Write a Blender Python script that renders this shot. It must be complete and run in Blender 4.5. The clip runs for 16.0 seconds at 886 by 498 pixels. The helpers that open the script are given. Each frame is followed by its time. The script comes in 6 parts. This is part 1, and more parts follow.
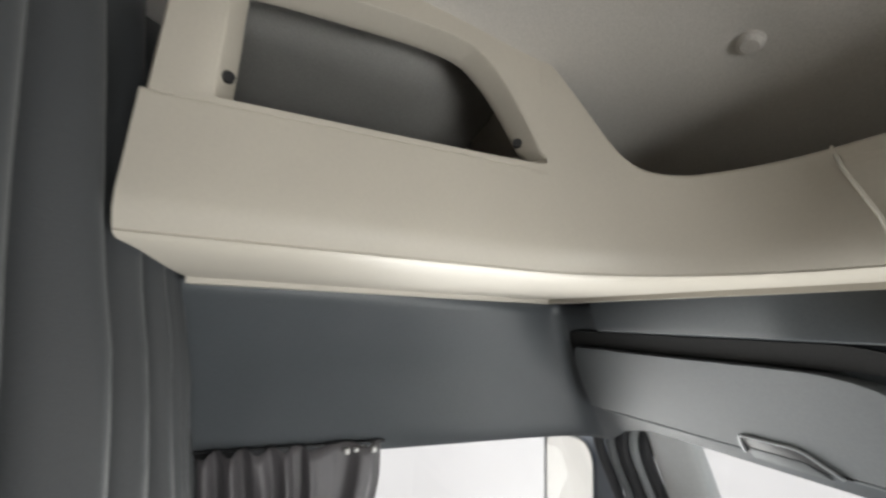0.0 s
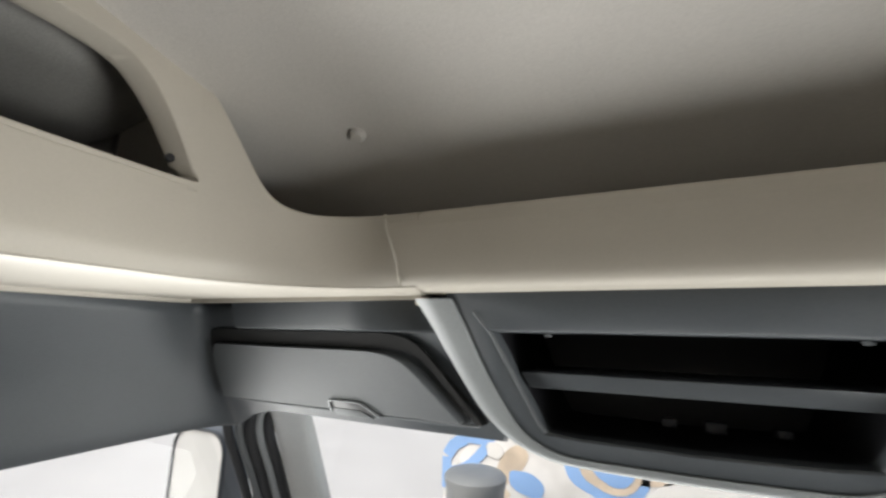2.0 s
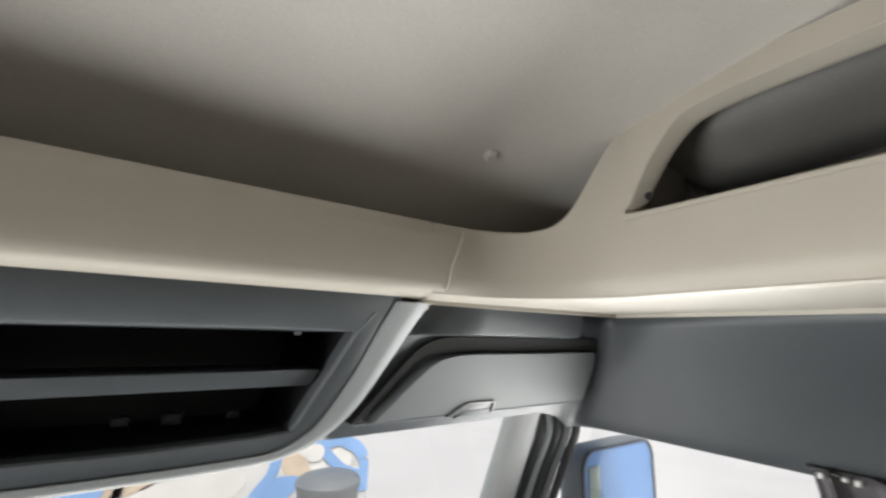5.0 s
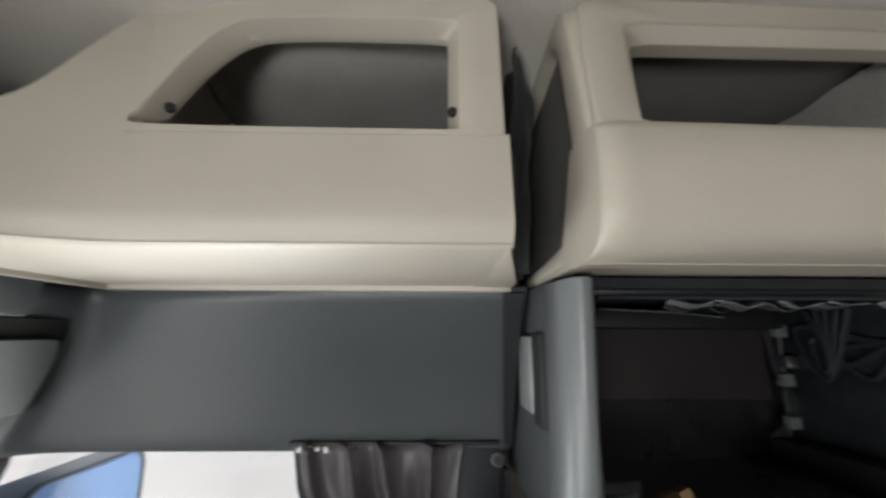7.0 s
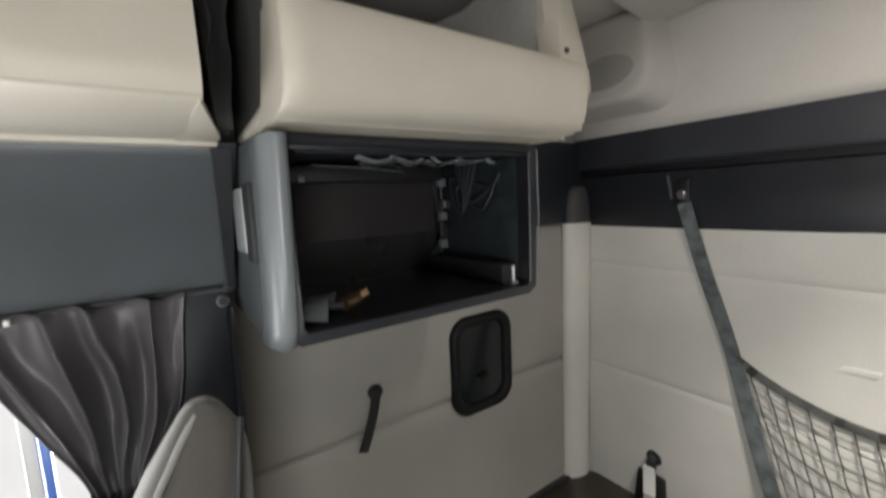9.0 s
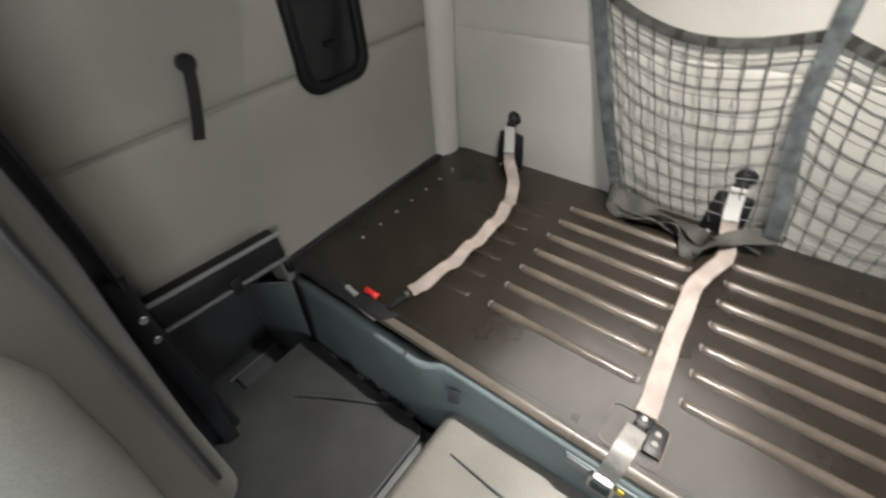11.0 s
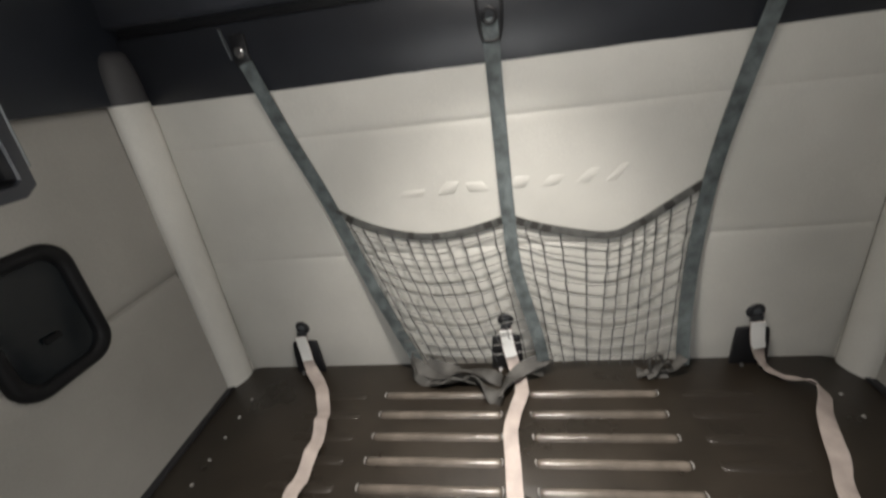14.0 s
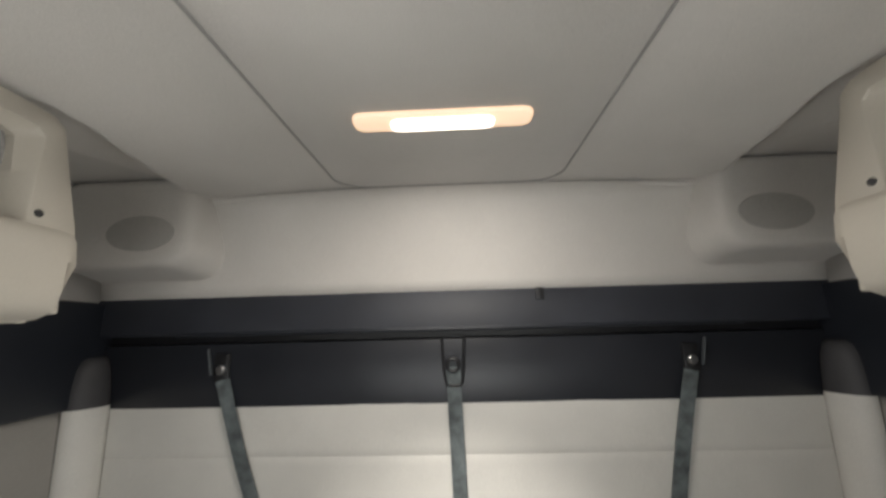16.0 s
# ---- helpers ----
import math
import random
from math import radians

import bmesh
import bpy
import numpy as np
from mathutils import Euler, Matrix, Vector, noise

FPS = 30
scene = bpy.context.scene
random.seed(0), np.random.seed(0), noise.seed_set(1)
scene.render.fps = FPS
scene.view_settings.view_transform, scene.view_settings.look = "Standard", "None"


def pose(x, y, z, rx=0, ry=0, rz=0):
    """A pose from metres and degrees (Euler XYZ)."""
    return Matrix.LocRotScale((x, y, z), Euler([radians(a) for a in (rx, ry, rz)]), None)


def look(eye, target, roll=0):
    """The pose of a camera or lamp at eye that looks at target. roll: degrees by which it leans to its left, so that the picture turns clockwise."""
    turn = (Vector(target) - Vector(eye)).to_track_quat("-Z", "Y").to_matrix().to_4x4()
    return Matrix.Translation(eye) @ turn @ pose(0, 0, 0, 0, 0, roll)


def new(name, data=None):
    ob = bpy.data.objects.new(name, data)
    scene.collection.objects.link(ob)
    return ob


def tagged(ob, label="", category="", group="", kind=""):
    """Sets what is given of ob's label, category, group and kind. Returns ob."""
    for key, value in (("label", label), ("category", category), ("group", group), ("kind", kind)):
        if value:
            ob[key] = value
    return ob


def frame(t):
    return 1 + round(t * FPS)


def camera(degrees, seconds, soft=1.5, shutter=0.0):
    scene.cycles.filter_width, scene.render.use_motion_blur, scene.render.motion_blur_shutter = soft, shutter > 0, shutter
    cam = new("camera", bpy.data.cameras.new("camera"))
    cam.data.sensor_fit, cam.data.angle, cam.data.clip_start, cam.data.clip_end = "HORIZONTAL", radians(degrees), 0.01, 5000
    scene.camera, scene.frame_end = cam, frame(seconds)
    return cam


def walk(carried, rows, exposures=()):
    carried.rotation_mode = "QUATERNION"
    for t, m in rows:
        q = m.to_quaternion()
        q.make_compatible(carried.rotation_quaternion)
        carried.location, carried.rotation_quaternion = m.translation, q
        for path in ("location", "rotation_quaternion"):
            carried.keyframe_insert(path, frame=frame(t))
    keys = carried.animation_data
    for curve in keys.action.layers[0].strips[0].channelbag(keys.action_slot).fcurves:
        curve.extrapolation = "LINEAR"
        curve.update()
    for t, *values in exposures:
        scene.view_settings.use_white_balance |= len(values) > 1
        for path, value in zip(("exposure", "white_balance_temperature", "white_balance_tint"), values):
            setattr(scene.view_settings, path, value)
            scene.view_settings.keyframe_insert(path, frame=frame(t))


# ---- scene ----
cam = camera(93.9, 16.0, soft=2.5, shutter=0.4)
PATH = [
    (0, (-0.196, 1.415, 1.671), (-2.024, 2.148, 2.018), 2.38),
    (0.5, (-0.235, 1.404, 1.670), (-1.851, 2.527, 2.031), 2.19),
    (1, (-0.214, 1.397, 1.670), (-1.581, 2.808, 2.046), 2.18),
    (1.5, (-0.135, 1.386, 1.675), (-1.209, 3.029, 2.059), 1.33),
    (2, (-0.062, 1.351, 1.669), (-0.871, 3.138, 2.059), 1.28),
    (2.5, (-0.011, 1.315, 1.661), (-0.522, 3.205, 2.068), 1.01),
    (3, (-0.010, 1.310, 1.675), (-0.136, 3.265, 2.081), 0.60),
    (3.5, (-0.030, 1.335, 1.672), (0.216, 3.271, 2.107), 0.32),
    (5.8, (0.071, 1.355, 1.658), (1.676, 2.476, 2.066), 1.95),
    (6, (0.106, 1.389, 1.643), (1.827, 2.312, 2.075), 1.74),
    (6.5, (0.156, 1.381, 1.630), (2.048, 1.857, 2.068), 1.46),
    (7, (0.177, 1.378, 1.642), (2.134, 1.328, 2.052), 0.17),
    (7.5, (0.160, 1.414, 1.663), (2.034, 0.820, 2.031), -1.24),
    (8, (0.108, 1.427, 1.669), (1.819, 0.431, 1.951), -1.82),
    (8.5, (0.062, 1.389, 1.657), (1.703, 0.248, 1.723), -2.32),
    (9, (0.052, 1.357, 1.609), (1.683, 0.225, 1.370), -2.70),
    (9.5, (0.058, 1.339, 1.544), (1.625, 0.241, 0.962), -2.85),
    (10, (0.064, 1.330, 1.482), (1.498, 0.273, 0.573), -3.27),
    (10.2, (0.064, 1.329, 1.454), (1.428, 0.286, 0.429), -3.57),
    (12.3, (0.005, 1.207, 1.307), (0.351, -0.060, -0.201), -7.07),
    (12.5, (0.001, 1.205, 1.318), (0.309, -0.110, -0.158), -7.81),
    (13, (-0.001, 1.201, 1.376), (0.290, -0.273, 0.055), -9.10),
    (13.5, (-0.004, 1.200, 1.439), (0.301, -0.445, 0.343), -9.02),
    (14, (-0.004, 1.204, 1.504), (0.301, -0.594, 0.682), -7.68),
    (14.5, (0.013, 1.208, 1.565), (0.283, -0.700, 1.031), -5.83),
    (15, (-0.004, 1.227, 1.628), (0.243, -0.743, 1.387), -4.20),
    (15.5, (-0.021, 1.240, 1.665), (0.166, -0.750, 1.738), -2.71),
    (16, (-0.023, 1.246, 1.695), (0.052, -0.718, 2.065), -1.50),
]
EXPOSURES = [
    (0.0, 0.0), (3.5, -0.02), (6.0, 0.05), (7.0, -0.12), (7.5, -0.2), (8.0, -0.02), (8.5, 0.02), (9.0, 0.1), (9.5, 0.24), (10.2, 0.3), (12.3, 0.1), (13.5, 0.04), (15.0, 0.1), (16.0, 0.1),
]
walk(cam, [(t, look(eye, target, roll)) for t, eye, target, roll in PATH], EXPOSURES)

# ---- light: pale sky outside, the cab's own ceiling lamp inside ----
world = bpy.data.worlds.new("sky")
scene.world = world
world.use_nodes = True
wn, wl = world.node_tree.nodes, world.node_tree.links
sky = wn.new("ShaderNodeTexSky")
sky.sky_type = 'NISHITA'
sky.sun_disc = False
sky.sun_elevation = radians(40)
sky.sun_rotation = radians(200)
sky.air_density, sky.dust_density = 1.0, 6.0
wn["Background"].inputs["Strength"].default_value = 0.13
wl.new(sky.outputs["Color"], wn["Background"].inputs["Color"])


def lamp(name, m, energy, sx, sy, color):
    d = bpy.data.lights.new(name, 'AREA')
    d.shape, d.size, d.size_y, d.energy, d.color = 'RECTANGLE', sx, sy, energy, color
    ob = new(name, d)
    ob.matrix_world = m
    return ob


sun = bpy.data.lights.new("sun", 'SUN')
sun.energy, sun.angle, sun.color = 3.0, radians(12), (1.0, 0.97, 0.93)
new("sun", sun).matrix_world = look((-1, -3, 6), (0, 1, 0))
# daylight through the lower glass of the windscreen and the two doors
lamp("windscreen_daylight", look((0, 2.34, 1.03), (0, 1.2, 1.62)), 6.0, 1.1, 0.45, (0.98, 0.98, 0.95)).data.spread = radians(125)
lamp("door_daylight", look((0.985, 1.78, 1.20), (0, 1.65, 1.46)), 6.6, 0.6, 0.36, (0.98, 0.98, 0.95)).data.spread = radians(116)
lamp("door_daylight", look((-0.985, 1.78, 1.20), (0, 1.50, 1.42)), 7.5, 0.6, 0.36, (0.98, 0.98, 0.95)).data.spread = radians(116)
lamp("ceiling_lamp_light", look((0, 0.508, 2.066), (0, 0.58, 0)), 9.0, 0.26, 0.045, (1.0, 0.945, 0.87)).data.spread = radians(78)
lamp("ceiling_lamp_light", look((0, 0.508, 2.070), (0, 0.07, 0)), 3.0, 0.3, 0.05, (1.0, 0.945, 0.87)).data.spread = radians(166)


# ---- materials ----
def mat(name, color, rough=0.5, metal=0.0, grain=0.0, grain_scale=300.0, stain=0.12, stain_scale=6.0, bump=0.0, bump_scale=400.0, spec=0.5, sheen=0.0, vary=0.0, coat=0.0):
    """A surface with fine grain, broad stains, uneven gloss and a fine relief."""
    m = bpy.data.materials.new(name)
    m.use_nodes = True
    n, l = m.node_tree.nodes, m.node_tree.links
    b = n["Principled BSDF"]
    tc = n.new("ShaderNodeTexCoord")
    big = n.new("ShaderNodeTexNoise")
    big.inputs["Scale"].default_value, big.inputs["Detail"].default_value = stain_scale, 5
    fine = n.new("ShaderNodeTexNoise")
    fine.inputs["Scale"].default_value, fine.inputs["Detail"].default_value = grain_scale, 3
    for t in (big, fine):
        l.new(tc.outputs["Object"], t.inputs["Vector"])
    base = n.new("ShaderNodeRGB")
    base.outputs[0].default_value = (*color, 1)
    col = base.outputs[0]
    for tex, amount in ((big, stain), (fine, grain)):
        if amount:
            mr = n.new("ShaderNodeMapRange")
            mr.inputs["From Min"].default_value, mr.inputs["From Max"].default_value = 0.3, 0.7
            mr.inputs["To Min"].default_value, mr.inputs["To Max"].default_value = 1 - amount, 1 + amount
            l.new(tex.outputs["Fac"], mr.inputs["Value"])
            mx = n.new("ShaderNodeMix")
            mx.data_type, mx.blend_type = 'RGBA', 'MULTIPLY'
            mx.inputs["Factor"].default_value = 1
            l.new(col, mx.inputs["A"])
            l.new(mr.outputs["Result"], mx.inputs["B"])
            col = mx.outputs["Result"]
    if vary:
        oi = n.new("ShaderNodeObjectInfo")
        mr = n.new("ShaderNodeMapRange")
        mr.inputs["To Min"].default_value, mr.inputs["To Max"].default_value = 1 - vary, 1 + vary
        l.new(oi.outputs["Random"], mr.inputs["Value"])
        mx = n.new("ShaderNodeMix")
        mx.data_type, mx.blend_type = 'RGBA', 'MULTIPLY'
        mx.inputs["Factor"].default_value = 1
        l.new(col, mx.inputs["A"])
        l.new(mr.outputs["Result"], mx.inputs["B"])
        col = mx.outputs["Result"]
    l.new(col, b.inputs["Base Color"])
    rr = n.new("ShaderNodeMapRange")
    rr.inputs["To Min"].default_value, rr.inputs["To Max"].default_value = max(0.02, rough - 0.1), min(1, rough + 0.1)
    l.new(big.outputs["Fac"], rr.inputs["Value"])
    l.new(rr.outputs["Result"], b.inputs["Roughness"])
    b.inputs["Metallic"].default_value = metal
    b.inputs["Specular IOR Level"].default_value = spec
    b.inputs["Sheen Weight"].default_value = sheen
    b.inputs["Coat Weight"].default_value = coat
    if bump:
        bn = n.new("ShaderNodeTexNoise")
        bn.inputs["Scale"].default_value, bn.inputs["Detail"].default_value = bump_scale, 2
        l.new(tc.outputs["Object"], bn.inputs["Vector"])
        bu = n.new("ShaderNodeBump")
        bu.inputs["Strength"].default_value, bu.inputs["Distance"].default_value = bump, 0.002
        l.new(bn.outputs["Fac"], bu.inputs["Height"])
        l.new(bu.outputs["Normal"], b.inputs["Normal"])
    return m


CREAM = mat("cream_plastic", (0.49, 0.455, 0.392), 0.50, grain=0.02, stain=0.05, bump=0.03, bump_scale=700)
CREAM_SEAM = mat("pale_seam_edge", (0.60, 0.57, 0.51), 0.4, stain=0.04)
SEAM = mat("grey_seam", (0.34, 0.33, 0.315), 0.9, grain=0.1)
HEADLINER = mat("pale_headliner_fabric", (0.60, 0.575, 0.54), 0.92, grain=0.08, grain_scale=500, stain=0.06, stain_scale=3, bump=0.35, bump_scale=600, sheen=0.2)
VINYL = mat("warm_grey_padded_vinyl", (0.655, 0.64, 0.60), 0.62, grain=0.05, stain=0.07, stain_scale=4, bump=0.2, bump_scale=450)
# grey-beige, deepened further: part of the side walls' shade is in this colour
SIDEVINYL = mat("grey_beige_shaded_vinyl", (0.31, 0.296, 0.274), 0.65, grain=0.05, stain=0.08, stain_scale=4, bump=0.2, bump_scale=450)
GREY = mat("dark_grey_moulded_plastic", (0.076, 0.084, 0.092), 0.38, grain=0.06, stain=0.07, bump=0.2, bump_scale=900)
MIDGREY = mat("mid_grey_moulded_plastic", (0.124, 0.133, 0.140), 0.60, grain=0.05, stain=0.06, bump=0.15, bump_scale=900)
LIGHTGREY = mat("light_grey_plastic", (0.25, 0.265, 0.275), 0.36, grain=0.04, stain=0.06, bump=0.1, bump_scale=800)
STRIPGREY = mat("pale_satin_grey_plastic", (0.26, 0.275, 0.28), 0.52, grain=0.04, stain=0.06, bump=0.1, bump_scale=800)
POSTGREY = mat("satin_grey_plastic", (0.17, 0.185, 0.195), 0.32, grain=0.04, stain=0.06, bump=0.1, bump_scale=800)
NAVY = mat("blue_black_plastic", (0.016, 0.019, 0.026), 0.45, grain=0.08, stain=0.15, bump=0.2, bump_scale=700)
NAVY2 = mat("charcoal_blue_panel", (0.021, 0.023, 0.029), 0.36, grain=0.06, stain=0.12, bump=0.15, bump_scale=700)
POSTDARK = mat("near_black_blue_plastic", (0.018, 0.021, 0.028), 0.5, grain=0.1, stain=0.15, bump=0.15)
ENDGREY = mat("grey_felt_inset", (0.15, 0.146, 0.138), 0.85, grain=0.1, stain=0.15, bump=0.3)
GRILLE = mat("grey_speaker_cloth", (0.43, 0.415, 0.39), 0.85, grain=0.2, grain_scale=700, stain=0.08, bump=0.5, bump_scale=900)
PILLARGREY = mat("soft_grey_pillar_plastic", (0.52, 0.535, 0.54), 0.55, grain=0.05, stain=0.07, bump=0.15, bump_scale=900)
MIRRORPALE = mat("painted_pale_reflection", (0.62, 0.64, 0.65), 0.2, stain=0.06)
BAYDARK = mat("near_black_felt_and_gap", (0.013, 0.013, 0.013), 0.95, grain=0.2, stain=0.2, bump=0.3)
MIRRORBLUE = mat("painted_blue_reflection", (0.17, 0.36, 0.74), 0.3, stain=0.1, stain_scale=3)
LIPMAT = mat("worn_brown_edge", (0.125, 0.108, 0.092), 0.30, grain=0.15, grain_scale=700, stain=0.25, stain_scale=9, bump=0.2)
BOLSTERSHADE = mat("shaded_bolster_vinyl", (0.055, 0.054, 0.058), 0.6, grain=0.08, stain=0.15, bump=0.2)
STITCH = mat("shaded_seam_cloth", (0.16, 0.15, 0.14), 0.9, grain=0.2)
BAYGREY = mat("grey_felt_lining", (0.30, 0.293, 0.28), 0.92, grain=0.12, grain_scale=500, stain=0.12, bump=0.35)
BODYBLUE = mat("bright_blue_body_paint", (0.05, 0.16, 0.62), 0.3, grain=0.05, stain=0.05, coat=0.4)
HEMWEB = mat("dark_hem_webbing", (0.135, 0.135, 0.128), 0.7, grain=0.2, grain_scale=500, stain=0.4, stain_scale=30, bump=0.4, bump_scale=900)
BANDBLUE = mat("matt_blue_black_panel", (0.027, 0.030, 0.039), 0.52, grain=0.08, stain=0.18, bump=0.2, bump_scale=700)
BACKBROWN = mat("dull_brown_board", (0.026, 0.021, 0.022), 0.8, grain=0.15, stain=0.3, bump=0.3)
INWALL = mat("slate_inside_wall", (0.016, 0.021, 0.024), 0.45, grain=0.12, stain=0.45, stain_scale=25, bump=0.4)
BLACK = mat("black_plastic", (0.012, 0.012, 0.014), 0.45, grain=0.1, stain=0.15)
PORTBLACK = mat("matt_black_frame_plastic", (0.008, 0.008, 0.009), 0.5, grain=0.1, stain=0.15, spec=0.2)
RUBBER = mat("black_rubber", (0.018, 0.019, 0.022), 0.6, grain=0.1, stain=0.2)
BOARD = mat("dark_brown_painted_board", (0.021, 0.0165, 0.0122), 0.30, grain=0.15, grain_scale=900, stain=0.25, stain_scale=7, bump=0.3, bump_scale=1200)
# pressed ridges of the board, paler because the lamp's highlight is in the colour
RIBMAT = mat("highlight_toned_rib", (0.105, 0.089, 0.075), 0.20, grain=0.2, grain_scale=600, stain=0.3, stain_scale=14, bump=0.2, vary=0.15)
BLUEGREY = mat("blue_grey_moulded_plastic", (0.215, 0.265, 0.28), 0.40, grain=0.05, stain=0.12, stain_scale=8, bump=0.15, bump_scale=800)
MATMAT = mat("scuffed_grey_rubber_mat", (0.27, 0.255, 0.235), 0.42, grain=0.1, stain=0.22, stain_scale=3, bump=0.25, bump_scale=500)
FLOORMAT = mat("dark_floor_carpet", (0.065, 0.067, 0.066), 0.75, grain=0.2, stain=0.25, bump=0.5, bump_scale=500)
WEB = mat("pinkish_grey_webbing", (0.37, 0.315, 0.29), 0.6, grain=0.12, grain_scale=900, stain=0.2, stain_scale=18, bump=0.4, bump_scale=1100)
NETWEB = mat("blue_grey_webbing", (0.115, 0.134, 0.138), 0.65, grain=0.2, grain_scale=500, stain=0.5, stain_scale=28, bump=0.4, bump_scale=900)
HEAPWEB = mat("dark_grey_webbing", (0.058, 0.055, 0.051), 0.65, grain=0.2, grain_scale=500, stain=0.4, stain_scale=22, bump=0.4, bump_scale=900)
CORD2 = mat("mid_grey_cord", (0.21, 0.205, 0.195), 0.75, grain=0.2, stain=0.25)
CORD = mat("dark_grey_cord", (0.075, 0.075, 0.075), 0.75, grain=0.2, stain=0.2)
STEEL = mat("zinc_steel", (0.55, 0.55, 0.56), 0.3, metal=1.0, grain=0.1, stain=0.2)
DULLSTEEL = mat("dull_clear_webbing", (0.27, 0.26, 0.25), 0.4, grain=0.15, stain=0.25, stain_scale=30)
RED = mat("red_fabric_tag", (0.75, 0.03, 0.03), 0.55, grain=0.1)
YELLOW = mat("yellow_tag", (0.75, 0.55, 0.03), 0.55, grain=0.1)
BRASS = mat("brass_fitting", (0.36, 0.25, 0.14), 0.35, metal=1.0, grain=0.15, stain=0.3, stain_scale=60)
CURTAIN = mat("brown_grey_curtain_cloth", (0.088, 0.083, 0.089), 0.42, grain=0.1, grain_scale=700, stain=0.1, bump=0.10, bump_scale=900, spec=0.5, sheen=0.05)
CURTAIN2 = mat("slate_grey_curtain_cloth", (0.028, 0.031, 0.034), 0.60, grain=0.1, grain_scale=700, stain=0.1, bump=0.2, bump_scale=900, sheen=0.12)
SEATCLOTH = mat("grey_seat_cloth", (0.068, 0.062, 0.056), 0.88, grain=0.15, grain_scale=500, stain=0.1, bump=0.4, bump_scale=500, sheen=0.3)
SEATSIDE = mat("lighter_grey_seat_trim", (0.23, 0.23, 0.215), 0.7, grain=0.1, stain=0.1, bump=0.3)
PALEGREY = mat("pale_grey_door_plastic", (0.52, 0.53, 0.52), 0.4, grain=0.04, stain=0.08, bump=0.1, bump_scale=800)
LINER = mat("dark_felt_liner", (0.028, 0.0275, 0.0275), 0.95, grain=0.2, stain=0.15, bump=0.4)
LOCKERIN = mat("dark_grey_liner", (0.11, 0.11, 0.11), 0.85, grain=0.1, stain=0.2, bump=0.3)
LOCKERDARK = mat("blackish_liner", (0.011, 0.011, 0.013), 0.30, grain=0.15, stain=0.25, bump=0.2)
WHITE = mat("white_plastic", (0.75, 0.75, 0.74), 0.4, stain=0.05)
CONCRETE = mat("pale_concrete_ground", (0.60, 0.60, 0.60), 0.9, grain=0.04, grain_scale=40, stain=0.04, stain_scale=0.6)
PALEGREEN = mat("painted_green_reflection", (0.38, 0.47, 0.43), 0.3, stain=0.1)
BLUEPAINT = mat("pale_blue_paint", (0.27, 0.45, 0.78), 0.4, grain=0.05, stain=0.1, stain_scale=3)
TAN = mat("tan_print", (0.60, 0.51, 0.41), 0.5, grain=0.05, stain=0.2, stain_scale=5)
WASH = mat("blue_and_white_print", (0.62, 0.62, 0.62), 0.5, grain=0.05, stain=0.15, stain_scale=4)


def glass_material(name, tint=(1, 1, 1), rough=0.0):
    m = bpy.data.materials.new(name)
    m.use_nodes = True
    n, l = m.node_tree.nodes, m.node_tree.links
    g, t, mx = n.new("ShaderNodeBsdfGlossy"), n.new("ShaderNodeBsdfTransparent"), n.new("ShaderNodeMixShader")
    g.inputs["Roughness"].default_value = 0.02 + rough
    t.inputs["Color"].default_value = (*tint, 1)
    mx.inputs["Fac"].default_value = 0.05
    l.new(t.outputs[0], mx.inputs[1])
    l.new(g.outputs[0], mx.inputs[2])
    l.new(mx.outputs[0], n["Material Output"].inputs["Surface"])
    return m


GLASS = glass_material("clear_window_glass", (0.93, 0.95, 0.95))
DARKGLASS = mat("dark_smoked_glass", (0.008, 0.010, 0.012), 0.08, stain=0.1, spec=0.35)


def glow(name, color, strength):
    m = bpy.data.materials.new(name)
    m.use_nodes = True
    b = m.node_tree.nodes["Principled BSDF"]
    b.inputs["Base Color"].default_value = (0.8, 0.7, 0.6, 1)
    b.inputs["Emission Color"].default_value = (*color, 1)
    b.inputs["Emission Strength"].default_value = strength
    return m


LAMP_CORE = glow("lit_lamp_core", (1.0, 0.86, 0.72), 4.0)
LAMP_END = glow("lit_lamp_diffuser", (1.0, 0.66, 0.42), 0.8)


# ---- mesh helpers ----
def lerp(a, b, t):
    return a + (b - a) * t


def finish(bm, name, material, smooth=35):
    bmesh.ops.recalc_face_normals(bm, faces=bm.faces)
    me = bpy.data.meshes.new(name)
    bm.to_mesh(me)
    bm.free()
    me.materials.append(material)
    if smooth:
        for p in me.polygons:
            p.use_smooth = True
        me.set_sharp_from_angle(angle=radians(smooth))
    return me


def part(name, bm, material, parent, label="", smooth=35, solid=0.0, offset=1.0):
    """One mesh object under a thing or a part."""
    ob = new(name, finish(bm, name, material, smooth))
    ob.parent = parent
    if parent:
        ob.matrix_parent_inverse = Matrix.Translation(-parent.location)
    if label:
        ob["label"] = label
    if solid:
        s = ob.modifiers.new("thick", 'SOLIDIFY')
        s.thickness, s.offset = solid, offset
    return ob


def thing(name, label, category, at=(0, 0, 0), group="", kind=""):
    ob = new(name)
    ob.empty_display_size = 0.05
    ob.location = at
    return tagged(ob, label, category, group, kind)


def solo(name, bm, material, label, category="", kind="", smooth=35, solid=0.0, offset=1.0, group=""):
    ob = part(name, bm, material, None, "", smooth, solid, offset)
    return tagged(ob, label, category, group, kind)


